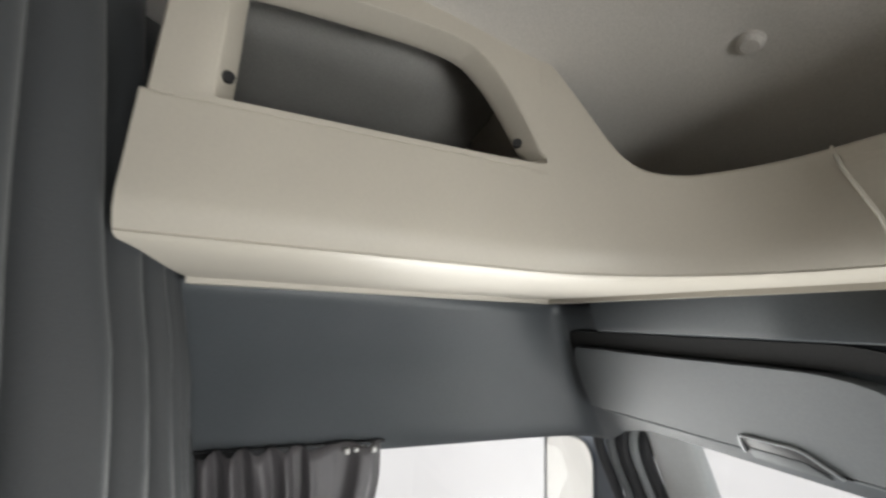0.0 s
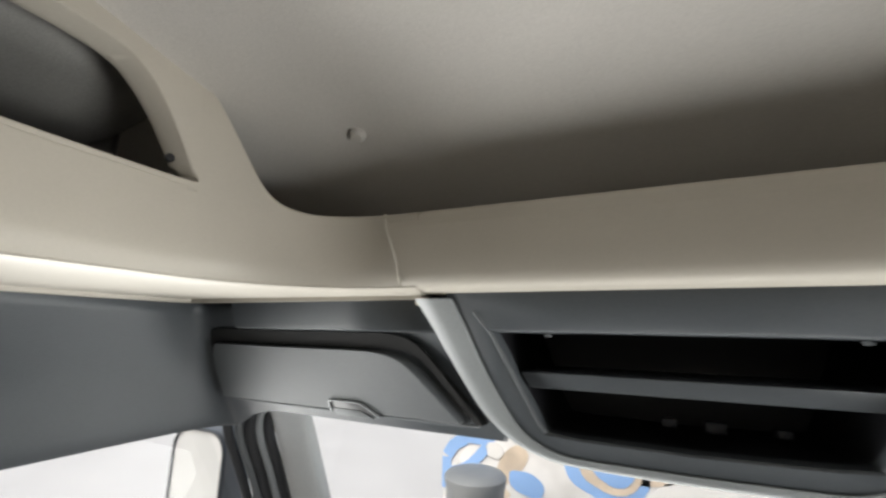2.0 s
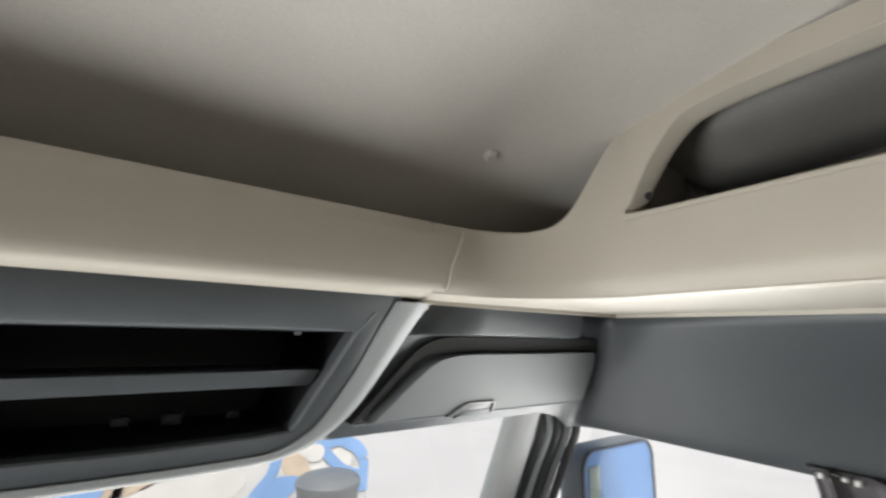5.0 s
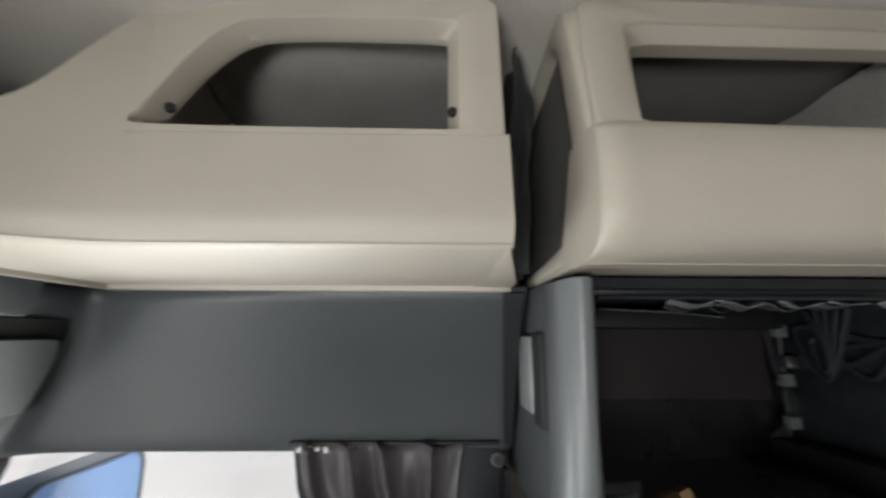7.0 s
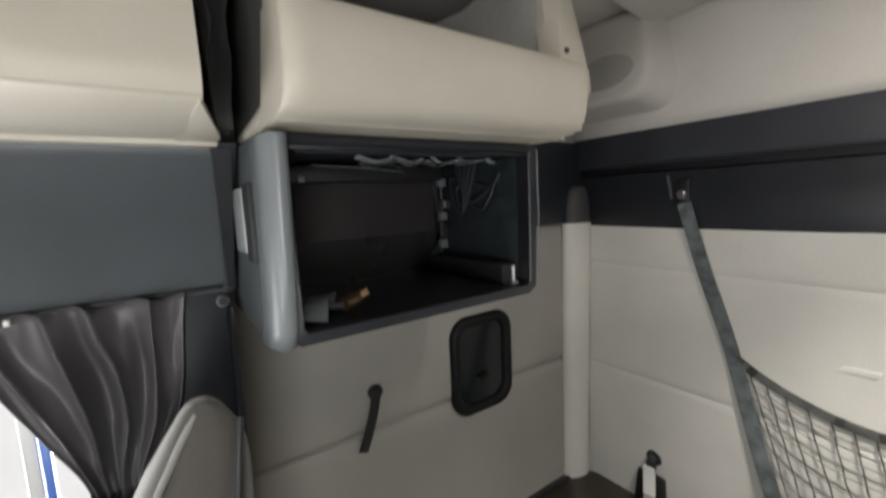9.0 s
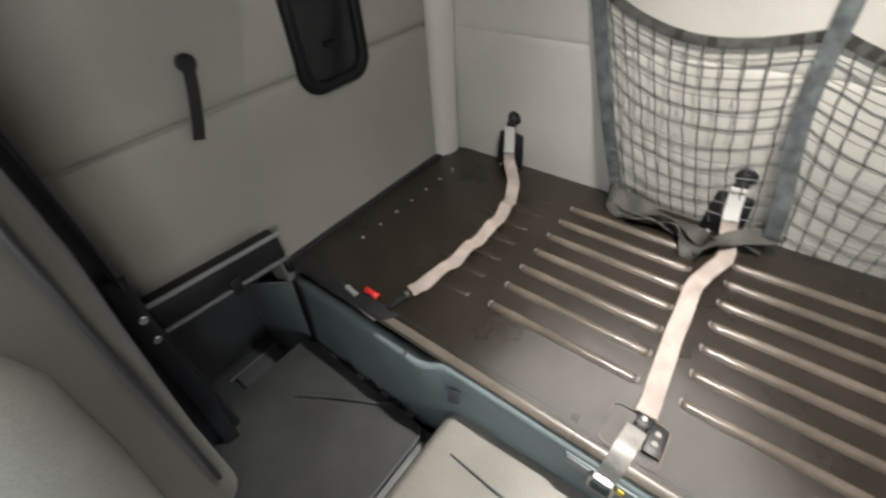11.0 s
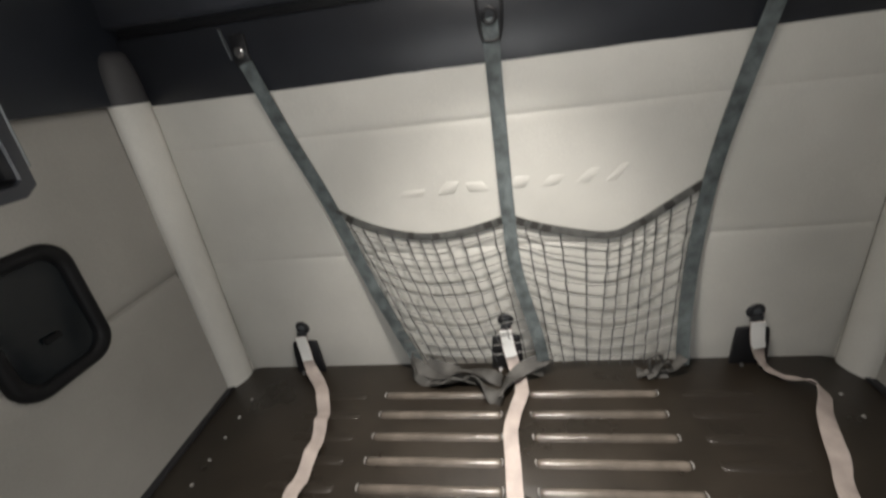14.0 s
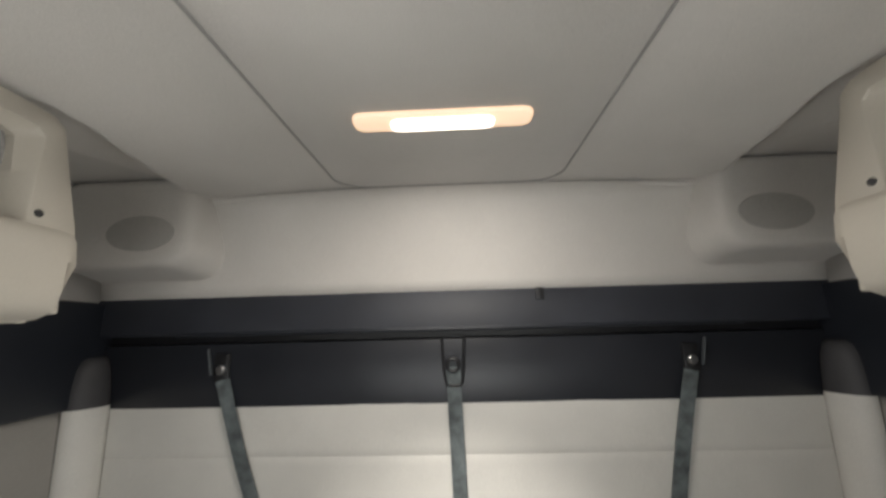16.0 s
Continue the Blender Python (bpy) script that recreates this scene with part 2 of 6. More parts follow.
def box(x0, x1, y0, y1, z0, z1, bev=0.0, seg=2, bm=None):
    b = bmesh.new()
    bmesh.ops.create_cube(b, size=1, matrix=Matrix.Translation(((x0 + x1) / 2, (y0 + y1) / 2, (z0 + z1) / 2)) @ Matrix.Diagonal((abs(x1 - x0), abs(y1 - y0), abs(z1 - z0), 1)))
    if bev:
        bmesh.ops.bevel(b, geom=b.edges[:], offset=bev, segments=seg, profile=0.5, affect='EDGES')
    return join(bm, b)


def join(bm, b):
    if bm is None:
        return b
    me = bpy.data.meshes.new("tmp")
    b.to_mesh(me)
    b.free()
    bm.from_mesh(me)
    bpy.data.meshes.remove(me)
    return bm


def loft(rows, closed=False, caps=False, bm=None):
    """A skin over rows of points; closed: each row is a ring."""
    b = bm or bmesh.new()
    vs = [[b.verts.new(p) for p in r] for r in rows]
    n = len(rows[0])
    for r0, r1 in zip(vs, vs[1:]):
        for i in range(n if closed else n - 1):
            j = (i + 1) % n
            q = [r0[i], r0[j], r1[j], r1[i]]
            if len({tuple(v.co) for v in q}) >= 3:
                b.faces.new(q)
    if caps:
        b.faces.new(vs[0])
        b.faces.new(list(reversed(vs[-1])))
    return b


def plate(poly, direction, thick, bev=0.0, seg=2, bm=None):
    """A flat outline given in space, thickened along a direction."""
    b = bmesh.new()
    d = Vector(direction).normalized() * thick
    lo = [b.verts.new(p) for p in poly]
    hi = [b.verts.new(Vector(p) + d) for p in poly]
    n = len(poly)
    b.faces.new(lo)
    b.faces.new(list(reversed(hi)))
    for i in range(n):
        b.faces.new([lo[i], hi[i], hi[(i + 1) % n], lo[(i + 1) % n]])
    if bev:
        bmesh.ops.recalc_face_normals(b, faces=b.faces)
        bmesh.ops.bevel(b, geom=b.edges[:], offset=bev, segments=seg, profile=0.5, affect='EDGES', clamp_overlap=True)
    return join(bm, b)


def ring(outer, inner, direction, thick, bm=None):
    """A frame between two outlines with the same count of points, thickened along a direction."""
    d = Vector(direction).normalized() * thick
    lift = lambda r: [Vector(p) + d for p in r]
    rows = [outer, inner, lift(inner), lift(outer), outer]
    return loft([list(r) for r in rows], closed=True, bm=bm)


def tube(points, r, n=8, bm=None, caps=True, flat=1.0):
    """A round bar along points."""
    pts = [Vector(p) for p in points]
    rows, up = [], None
    for i, p in enumerate(pts):
        t = (pts[min(i + 1, len(pts) - 1)] - pts[max(i - 1, 0)]).normalized()
        if up is None:
            up = Vector((0, 0, 1)) if abs(t.z) < 0.9 else Vector((1, 0, 0))
        a = t.cross(up).normalized()
        up = a.cross(t).normalized()
        rad = r[i] if isinstance(r, (list, tuple)) else r
        rows.append([p + a * math.cos(k * 2 * math.pi / n) * rad + up * math.sin(k * 2 * math.pi / n) * rad * flat for k in range(n)])
    return loft(rows, closed=True, caps=caps, bm=bm)


def smoothed(points, n=6):
    """More points along a smooth curve through the given ones."""
    p = [Vector(q) for q in points]
    out = []
    for i in range(len(p) - 1):
        a, b, c, d = p[max(i - 1, 0)], p[i], p[i + 1], p[min(i + 2, len(p) - 1)]
        for k in range(n):
            t = k / n
            out.append(0.5 * ((2 * b) + (c - a) * t + (2 * a - 5 * b + 4 * c - d) * t * t + (3 * b - a - 3 * c + d) * t ** 3))
    return out + [p[-1]]


def ribbon(points, width, thick, across, bm=None, n=6):
    """A flat band along points. across: the direction of its width, or one for each point."""
    pts = smoothed(points, n)
    if isinstance(across[0], (int, float)):
        across = [across] * len(points)
    acr = smoothed(across, n)
    rows = []
    for i, p in enumerate(pts):
        t = (pts[min(i + 1, len(pts) - 1)] - pts[max(i - 1, 0)]).normalized()
        a = acr[i] - t * acr[i].dot(t)
        a.normalize()
        u = a.cross(t).normalized() * thick / 2
        w = a * width / 2
        rows.append([p - w - u, p - w * 0.5 - u * 1.3, p + w * 0.5 - u * 1.3, p + w - u, p + w + u, p + w * 0.5 + u * 1.3, p - w * 0.5 + u * 1.3, p - w + u])
    return loft(rows, closed=True, caps=True, bm=bm)


def disc(center, axis, r, thick, n=20, bev=0.0, ry=None, bm=None):
    """A short round plug along an axis."""
    q = Vector(axis).to_track_quat('Z', 'Y').to_matrix()
    ry = ry or r
    rows = []
    for h, k in ((0, 1), (thick - bev, 1), (thick, 1 - (bev / r if r else 0))):
        rows.append([Vector(center) + q @ Vector((r * k * math.cos(i * 2 * math.pi / n), ry * k * math.sin(i * 2 * math.pi / n), h)) for i in range(n)])
    return loft(rows, closed=True, caps=True, bm=bm)


def rounded(w, h, r, n=5):
    """An outline in two dimensions: a rectangle with round corners."""
    out = []
    for cx, cy, a in ((w / 2 - r, h / 2 - r, 0), (-w / 2 + r, h / 2 - r, 90), (-w / 2 + r, -h / 2 + r, 180), (w / 2 - r, -h / 2 + r, 270)):
        for k in range(n + 1):
            t = radians(a + 90 * k / n)
            out.append((cx + r * math.cos(t), cy + r * math.sin(t)))
    return out


def sample(table, t):
    """A value from rows of (t, value, value...), straight between rows."""
    for a, b in zip(table, table[1:]):
        if t <= b[0]:
            k = max(0, (t - a[0]) / (b[0] - a[0]))
            return [lerp(p, q, k) for p, q in zip(a[1:], b[1:])]
    return list(table[-1][1:])

# ---- the shell of the cab: x to the passenger's side, y to the windscreen, rear wall at y = 0 ----
def ceiling_z(x, y):
    k = min(1.0, max(0.0, (y - 0.05) / 0.6))
    dimple = 0.007 * math.exp(-((abs(x) - 0.437) ** 2 + (y - 1.838) ** 2) / 0.0022)
    # past this edge the ceiling steps up into the rear corner recess
    rim = 0.622 + 0.115 * max(0.0, (0.60 - y) / 0.5)
    f = min(1.0, max(0.0, (abs(x) - rim) / 0.035)) * min(1.0, max(0.0, (0.70 - y) / 0.06))
    alcove = 0.055 * f * f * (3 - 2 * f)
    return 2.098 + dimple + alcove - lerp(0.012, 0.042, k * k * (3 - 2 * k)) * (min(abs(x), 0.8) / 0.64) ** 3 - 0.122 * (max(0.0, y - 1.05) / 0.79) ** 2.6


solo("floor", box(-0.998, 0.998, 0.0, 2.6, -0.06, 0.0), FLOORMAT, "dark carpet floor of the cab", kind="structure")
xs = [-1.2 + 2.4 * i / 300 for i in range(301)]
ys = [0.0 + 2.2 * i / 220 for i in range(221)]
solo("ceiling", loft([[Vector((x, y, ceiling_z(x, y))) for x in xs] for y in ys]), HEADLINER, "pale grey fabric headliner, gently domed", kind="structure", solid=0.03)

# rear wall with three padded tiers
wall_rear = solo("wall_rear", box(-1.25, 1.25, -0.08, -0.012, -0.06, 2.2), VINYL, "padded pale vinyl rear wall of the sleeper", kind="structure")


def pad_panel(x0, x1, z0, z1, y=0.02, crown=0.0035, foot=0.0):
    """A stuffed panel: nearly flat, rolled in along its stitched edges."""
    rim = (0.0, 0.003, 0.008, 0.015, 0.025, 0.04)
    us = [x0 + d for d in rim] + [lerp(x0 + 0.08, x1 - 0.08, k / 28) for k in range(29)] + [x1 - d for d in reversed(rim)]
    vs = [z0 + d for d in rim] + [lerp(z0 + 0.06, z1 - 0.06, k / 8) for k in range(9)] + [z1 - d for d in reversed(rim)]
    rows = []
    for z in vs:
        row = []
        for x in us:
            edge = min(1, min(x - x0, x1 - x) / 0.03) * min(1, min(z - z0, z1 - z) / 0.022)
            edge = 1 - (1 - edge) ** 2
            wr = 0.0025 * noise.noise(Vector((x * 3, z * 5, 1))) + 0.0012 * noise.noise(Vector((x * 11, z * 9, 4)))
            row.append(Vector((x, y - foot * max(0, (0.80 - z) / 0.30) - crown + crown * edge + wr, z)))
        rows.append(row)
    return loft(rows)


for z0, z1 in ((0.30, 0.9635), (0.9645, 1.3495), (1.3505, 1.53)):
    part("padded_panel", pad_panel(-1.02, 1.02, z0, z1, foot=0.016 if z0 < 0.5 else 0.0), VINYL, wall_rear, solid=0.02, offset=0)
# raised wordmark as plain strokes
x = 0.31
for w, h, lean in ((0.075, 0.02, 0.01), (0.05, 0.035, 0.02), (0.06, 0.03, -0.02), (0.055, 0.035, 0.02), (0.05, 0.03, 0.02), (0.04, 0.04, 0.03), (0.03, 0.045, 0.03)):
    part("raised_stroke", plate([(x, 0.0262, 1.145), (x - w, 0.0262, 1.145), (x - w - lean, 0.0262, 1.145 + h), (x - lean - 0.01, 0.0262, 1.145 + h)], (0, 1, 0), 0.0047, 0.0022), VINYL, wall_rear)
    x -= w + 0.045

for s in (1, -1):
    side = "right" if s > 0 else "left"
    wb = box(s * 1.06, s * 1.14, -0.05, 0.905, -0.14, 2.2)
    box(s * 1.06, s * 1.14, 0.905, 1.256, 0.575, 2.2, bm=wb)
    wall = solo("wall_" + side, wb, SIDEVINYL, "padded grey-beige vinyl side wall beside the bunk, tone deepened for shade", kind="structure")
    rim = (0.0, 0.006, 0.014, 0.025, 0.045)
    ys2 = [lerp(0.08, 0.9025, k / 18) for k in range(19)] + [lerp(0.9025, 1.252, k / 8) for k in range(1, 9)]
    for z0, z1 in ((0.30, 0.985), (0.990, 1.50)):
        hs = [z0 + d for d in rim] + ([0.40, 0.50, 0.60, 0.70, 0.80, 0.90] if z0 < 0.5 else [1.08, 1.18, 1.28, 1.38]) + [z1 - d for d in reversed(rim)]
        b = loft([[Vector((s * (1.048 + 0.010 * (1 - min(1, min(h - z0, z1 - h) / 0.035)) ** 2 + 0.002 * noise.noise(Vector((y * 4, h * 5, 7)))), y, h)) for y in ys2] for h in hs])
        if z0 < 0.5:
            bmesh.ops.delete(b, geom=[f for f in b.faces if f.calc_center_median().y > 0.9025 and f.calc_center_median().z < 0.60], context='FACES')
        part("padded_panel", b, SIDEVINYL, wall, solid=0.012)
    # upright corner bolster between side and rear wall
    pts = [(1.075, 0.122), (1.054, 0.124), (1.042, 0.132), (1.026, 0.130), (1.010, 0.119), (0.998, 0.101), (0.990, 0.078), (0.987, 0.054), (0.991, 0.037), (1.002, 0.029), (1.004, 0.0), (1.075, 0.0)]
    bol = solo("corner_bolster", loft([[Vector((s * (px + 0.014 * (1.5 - z)), py, z)) for px, py in pts] for z in (0.44, 0.7, 1.1, 1.4, 1.5)], closed=True, caps=True), VINYL, "upright padded vinyl bolster in the corner", kind="structure", smooth=70)
    # added top end of the bolster; its dimness is coloured in, not cast
    part("shaded_top_end", loft([[Vector((s * (lerp(px, 1.03, k) + 0.001), lerp(py, 0.06, k), z)) for px, py in pts] for z, k in ((1.499, 0.0), (1.56, 0.06), (1.60, 0.16), (1.625, 0.34), (1.635, 0.6))], closed=True, caps=True), BOLSTERSHADE, bol, "upper end of the bolster, shade put into its dark grey", smooth=70)
    for ex, ey in ((1.047, 0.129), (0.999, 0.031)):
        part("seam", tube([(s * (ex + 0.014 * (1.5 - z)), ey, z) for z in (0.50, 0.8, 1.1, 1.498)], 0.0035, 6), STITCH, bol, "dark sewn seam")
    # side wall upper closing
    solo("wall_upper_" + side, loft([[Vector((s * 1.05, y, z)) for y in (0.0, 0.6, 1.26)] for z in (1.5, 1.8, 1.98)]), HEADLINER, "pale fabric upper side wall", kind="structure", solid=0.03)
    solo("side_band_" + side, box(s * 1.03, s * 1.06, 0.0, 1.2, 1.50, 1.79, 0.008), NAVY, "blue-black plastic band along the side wall", kind="structure")

# dark two-tier band across the rear wall
band = thing("rear_storage_band", "blue-black plastic band in two tiers across the rear wall", "trim band", kind="structure")
part("lower_panel", box(-1.06, 1.06, -0.01, 0.032, 1.484, 1.664, 0.006), NAVY2, band)
part("groove", box(-1.06, 1.06, -0.01, 0.014, 1.655, 1.695), BLACK, band)
part("upper_panel", loft([[Vector((x, y, z)) for x in (-1.08, -0.5, 0, 0.5, 1.08)] for y, z in ((0.0, 1.688), (0.052, 1.688), (0.058, 1.694), (0.050, 1.795), (0.044, 1.803), (0.0, 1.803))]), BANDBLUE, band)
part("lip", tube([(-0.80, 0.057, 1.690), (0.80, 0.057, 1.690)], 0.006), NAVY, band)
part("clip", box(-0.262, -0.238, 0.04, 0.056, 1.765, 1.80, 0.004), BLACK, band)

# upper rear wall, leaning forward to the ceiling
rows = []
for k in range(9):
    v = k / 8
    rows.append([Vector((x, 0.028 + 0.075 * v ** 1.6, lerp(1.795, 2.09, v))) for x in [-1.1 + 2.2 * i / 20 for i in range(21)]])
solo("wall_rear_upper", loft(rows), HEADLINER, "pale fabric upper rear wall curving to the ceiling", kind="structure", solid=0.02, offset=-1)
solo("ceiling_bead", tube([(x, 0.112, ceiling_z(x, 0.1) - 0.012) for x in [-0.70 + 1.4 * i / 12 for i in range(13)]], 0.008), HEADLINER, "pale rounded bead between ceiling and rear wall", kind="structure")

# hatch panel in the ceiling, with the lamp
hatch = thing("ceiling_panel", "pale grey fabric ceiling panel with rounded corners", "ceiling panel", kind="structure")
out2 = [(px, py + 0.66) for px, py in rounded(0.615, 1.08, 0.09, 8)]
b = bmesh.new()
top = [b.verts.new((px, py, ceiling_z(px, py) - 0.0)) for px, py in out2]
low = [b.verts.new((px * 0.985, 0.66 + (py - 0.66) * 0.99, ceiling_z(px, py) - 0.0035)) for px, py in out2]
for i in range(len(out2)):
    j = (i + 1) % len(out2)
    b.faces.new([top[i], top[j], low[j], low[i]])
b.faces.new(low)
part("panel", b, HEADLINER, hatch)
# grey bead laid round the panel, coloured as the shadow in its gap
part("shadow_gap", tube([(px * 1.004, 0.66 + (py - 0.66) * 1.004, ceiling_z(px, py) - 0.002) for px, py in out2 + out2[:1]], 0.0030, 6, caps=False), SEAM, hatch)

lampt = thing("ceiling_lamp", "lit warm white ceiling lamp with a long pale diffuser", "lamp", (0, 0.508, 2.085))
ol = [(px, py + 0.508) for px, py in rounded(0.345, 0.062, 0.022, 5)]
part("diffuser", plate([(px, py, 2.097) for px, py in ol], (0, 0, -1), 0.014, 0.004), LAMP_END, lampt, "warm translucent lamp cover")
ol = [(px, py + 0.504) for px, py in rounded(0.20, 0.044, 0.018, 5)]
part("lit_core", plate([(px, py, 2.085) for px, py in ol], (0, 0, -1), 0.006, 0.002), LAMP_CORE, lampt, "bright lit middle of the lamp")

# ---- roof trim under the shelves: side panels and the strip over the windscreen ----
TRIM_TOP = [(0.795, 1.235), (0.80, 1.45), (0.815, 1.65), (0.84, 1.80), (0.860, 1.885), (0.862, 1.918), (0.845, 1.931), (0.78, 1.932), (0.60, 1.932), (0.45, 1.932), (0.36, 1.932), (0.30, 1.932)]
TRIM_LOW = [(0.952, 1.235), (0.952, 1.45), (0.952, 1.70), (0.952, 1.95), (0.940, 2.040), (0.915, 2.075), (0.88, 2.082), (0.82, 2.080), (0.62, 2.078), (0.45, 2.075), (0.34, 2.075), (0.26, 2.075)]
for s in (1, -1):
    rows = []
    top, low = smoothed([(x, y, 0) for x, y in TRIM_TOP], 5), smoothed([(x, y, 0) for x, y in TRIM_LOW], 5)
    for k in range(13):
        v = k / 12
        row = []
        for i, (a, c) in enumerate(zip(top, low)):
            f = min(1, max(0, (i - 28) / 8))
            zlow = lerp(1.455, 1.498, f)
            bul = math.sin(v * math.pi) * 0.018 * (1 - f)
            p = a.lerp(c, v)
            row.append(Vector((s * (p.x + bul), p.y, lerp(1.712, zlow, v))))
        rows.append(row)
    edge = rows[-1]
    rows.append([Vector((p.x + s * 0.006, p.y + 0.006, p.z - 0.010)) for p in edge])
    rows.append([Vector((p.x + s * 0.03, p.y + 0.03, p.z - 0.012)) for p in edge])
    solo("trim_side_" + ("right" if s > 0 else "left"), loft(rows), GREY, "dark grey moulded trim above the door window", kind="structure", solid=0.006, smooth=50)

# ---- cream shelf running round the front and sides ----
# stations: inner edge, then the outer line where the underside meets the grey trim
# each station: inner edge, outer line, run along the inner edge, turn round the corner, share of the way
STN = []
for k in range(8):
    y = lerp(1.300, 1.66, k / 7)
    STN.append(((0.562, y), (0.790 + 0.04 * k / 7, lerp(1.316, 1.72, k / 7)), y, 0.0, k / 19))
for f in [0.0826, 0.0836] + [lerp(0.095, 1, k / 36) for k in range(37)]:
    a = radians(90 * f)
    inner = (0.37 + 0.192 * math.cos(a), 1.66 + 0.192 * math.sin(a))
    outer = (0.83 + 0.035 * min(1, f / 0.5), 1.72 + 0.175 * min(1, f / 0.5)) if f <= 0.5 else (lerp(0.865, 0.40, (f - 0.5) * 2), lerp(1.895, 1.925, (f - 0.5) * 2))
    STN.append((inner, outer, 1.66 + 0.192 * a, a, (7 + 12 * f) / 19))
STN += [((0.35, 1.852), (0.36, 1.925), 1.98, math.pi / 2, 1.0), ((0.33, 1.852), (0.33, 1.925), 2.0, math.pi / 2, 1.0)]
BUTT = 1.68515
# top of the shelf from the corner on: the front leg of the frame sweeps down into the rim
LEG = smoothed([(1.67, 2.016, 0), (1.700, 1.993, 0), (1.718, 1.964, 0), (1.737, 1.928, 0), (1.755, 1.893, 0), (1.774, 1.8645, 0), (1.795, 1.8480, 0), (1.823, 1.840, 0), (1.86, 1.8375, 0), (2.0, 1.837, 0)], 6)


def shelf_top(u):
    return 1.846 if u < BUTT else sample([(p.x, p.y) for p in LEG], u)[0]


def shelf_rows():
    """Cross sections from the underside up the face and over the rim."""
    rows = []
    for a, o, u, turn, f in STN:
        a, o = Vector((*a, 0)), Vector((*o, 0))
        d = (o - a)
        n = Vector((math.cos(turn), math.sin(turn), 0))
        zt = shelf_top(u)
        zl = lerp(1.708, 1.719, f)
        P = lambda base, off, z: Vector((base.x + n.x * off, base.y + n.y * off, z))
        Q = lambda k, z: Vector((a.x + d.x * k, a.y + d.y * k, z))
        lean = lambda z: (0.004 + 0.15 * max(0, z - 1.846)) * math.cos(turn) ** 2 + 0.004 * math.sin(turn) ** 2
        face = [(lerp(1.826, zt - 0.004, k / 6)) for k in range(1, 7)]
        rows.append([Q(1.06, zl + 0.014), Q(1.06, zl - 0.003), Q(0.925, zl - 0.003), Q(0.915, zl + 0.004), Q(0.6, lerp(zl, 1.721, 0.55)), Q(0.25, 1.7215), P(a, 0.014, 1.7235), P(a, 0.004, 1.7258), P(a, 0.001, 1.7276), P(a, 0.0022, 1.7281), P(a, 0.0022, 1.7287), P(a, 0.0005, 1.7293), P(a, -0.006, 1.742), P(a, -0.0075, 1.757),
                     P(a, -0.0035, 1.783), P(a, 0.0, 1.812), P(a, 0.0022, 1.826)] + [P(a, lean(z) if z > 1.842 else lerp(0.0022, lean(z), (z - 1.826) / 0.016), z) for z in face] + [P(a, lean(zt) + 0.002, zt - 0.001), P(a, lean(zt) + 0.006, zt), P(a, lean(zt) + 0.026, zt), P(a, lean(zt) + 0.030, zt - 0.01), P(a, lean(zt) + 0.032, 1.77), P(a, 0.30, 1.762)])
    return rows


FRAME_OUT = [(1.303, 1.842), (1.303, 1.93), (1.303, 2.022), (1.315, 2.035), (1.365, 2.040), (1.476, 2.040), (1.60, 2.034), (1.665, 2.0175), (BUTT, shelf_top(BUTT + 0.0001)), (BUTT, 1.95), (BUTT, 1.90), (BUTT, 1.842), (1.50, 1.842)]
SLOT = [(1.362, 1.858), (1.362, 1.92), (1.362, 1.976), (1.370, 1.986), (1.453, 1.988), (1.535, 1.987), (1.584, 1.980), (1.611, 1.962), (1.640, 1.924), (1.668, 1.868), (1.660, 1.858)]
SLOT_LIP = [(1.352, 1.850), (1.352, 1.92), (1.352, 1.985), (1.362, 1.997), (1.474, 1.998), (1.572, 1.994), (1.610, 1.979), (1.645, 1.937), (1.677, 1.866), (1.671, 1.852)]


def on_shelf(u, z, off=0.0):
    """A point of the leaning frame: u runs along the side and, past 1.66, round the corner."""
    lean = 0.004 + 0.15 * max(0, z - 1.846) + off
    if u <= 1.66:
        return Vector((0.562 + lean, u, z))
    a = (u - 1.66) / 0.192
    return Vector((0.37 + (0.192 + lean * math.cos(a) ** 2) * math.cos(a), 1.66 + (0.192 + lean * math.cos(a) ** 2) * math.sin(a), z))


def resample(pts, n=60):
    """Evenly spread points round a closed outline, starting at its first point."""
    p = [Vector((*q, 0)) for q in pts] + [Vector((*pts[0], 0))]
    seg = [(b - a).length for a, b in zip(p, p[1:])]
    out, total = [], sum(seg)
    for k in range(n):
        d = total * k / n
        for i, s in enumerate(seg):
            if d <= s + 1e-9:
                out.append(p[i].lerp(p[i + 1], d / s if s else 0))
                break
            d -= s
    return [(q.x, q.y) for q in out]


def around(pts, c, n=72):
    """Points of an outline at even angles round a centre."""
    fine = resample(pts, 720)
    out = []
    for k in range(n):
        a = 2 * math.pi * k / n
        best = min(fine, key=lambda q: abs((math.atan2((q[1] - c[1]) * 2.2, q[0] - c[0]) - a + math.pi) % (2 * math.pi) - math.pi))
        out.append(best)
    return out


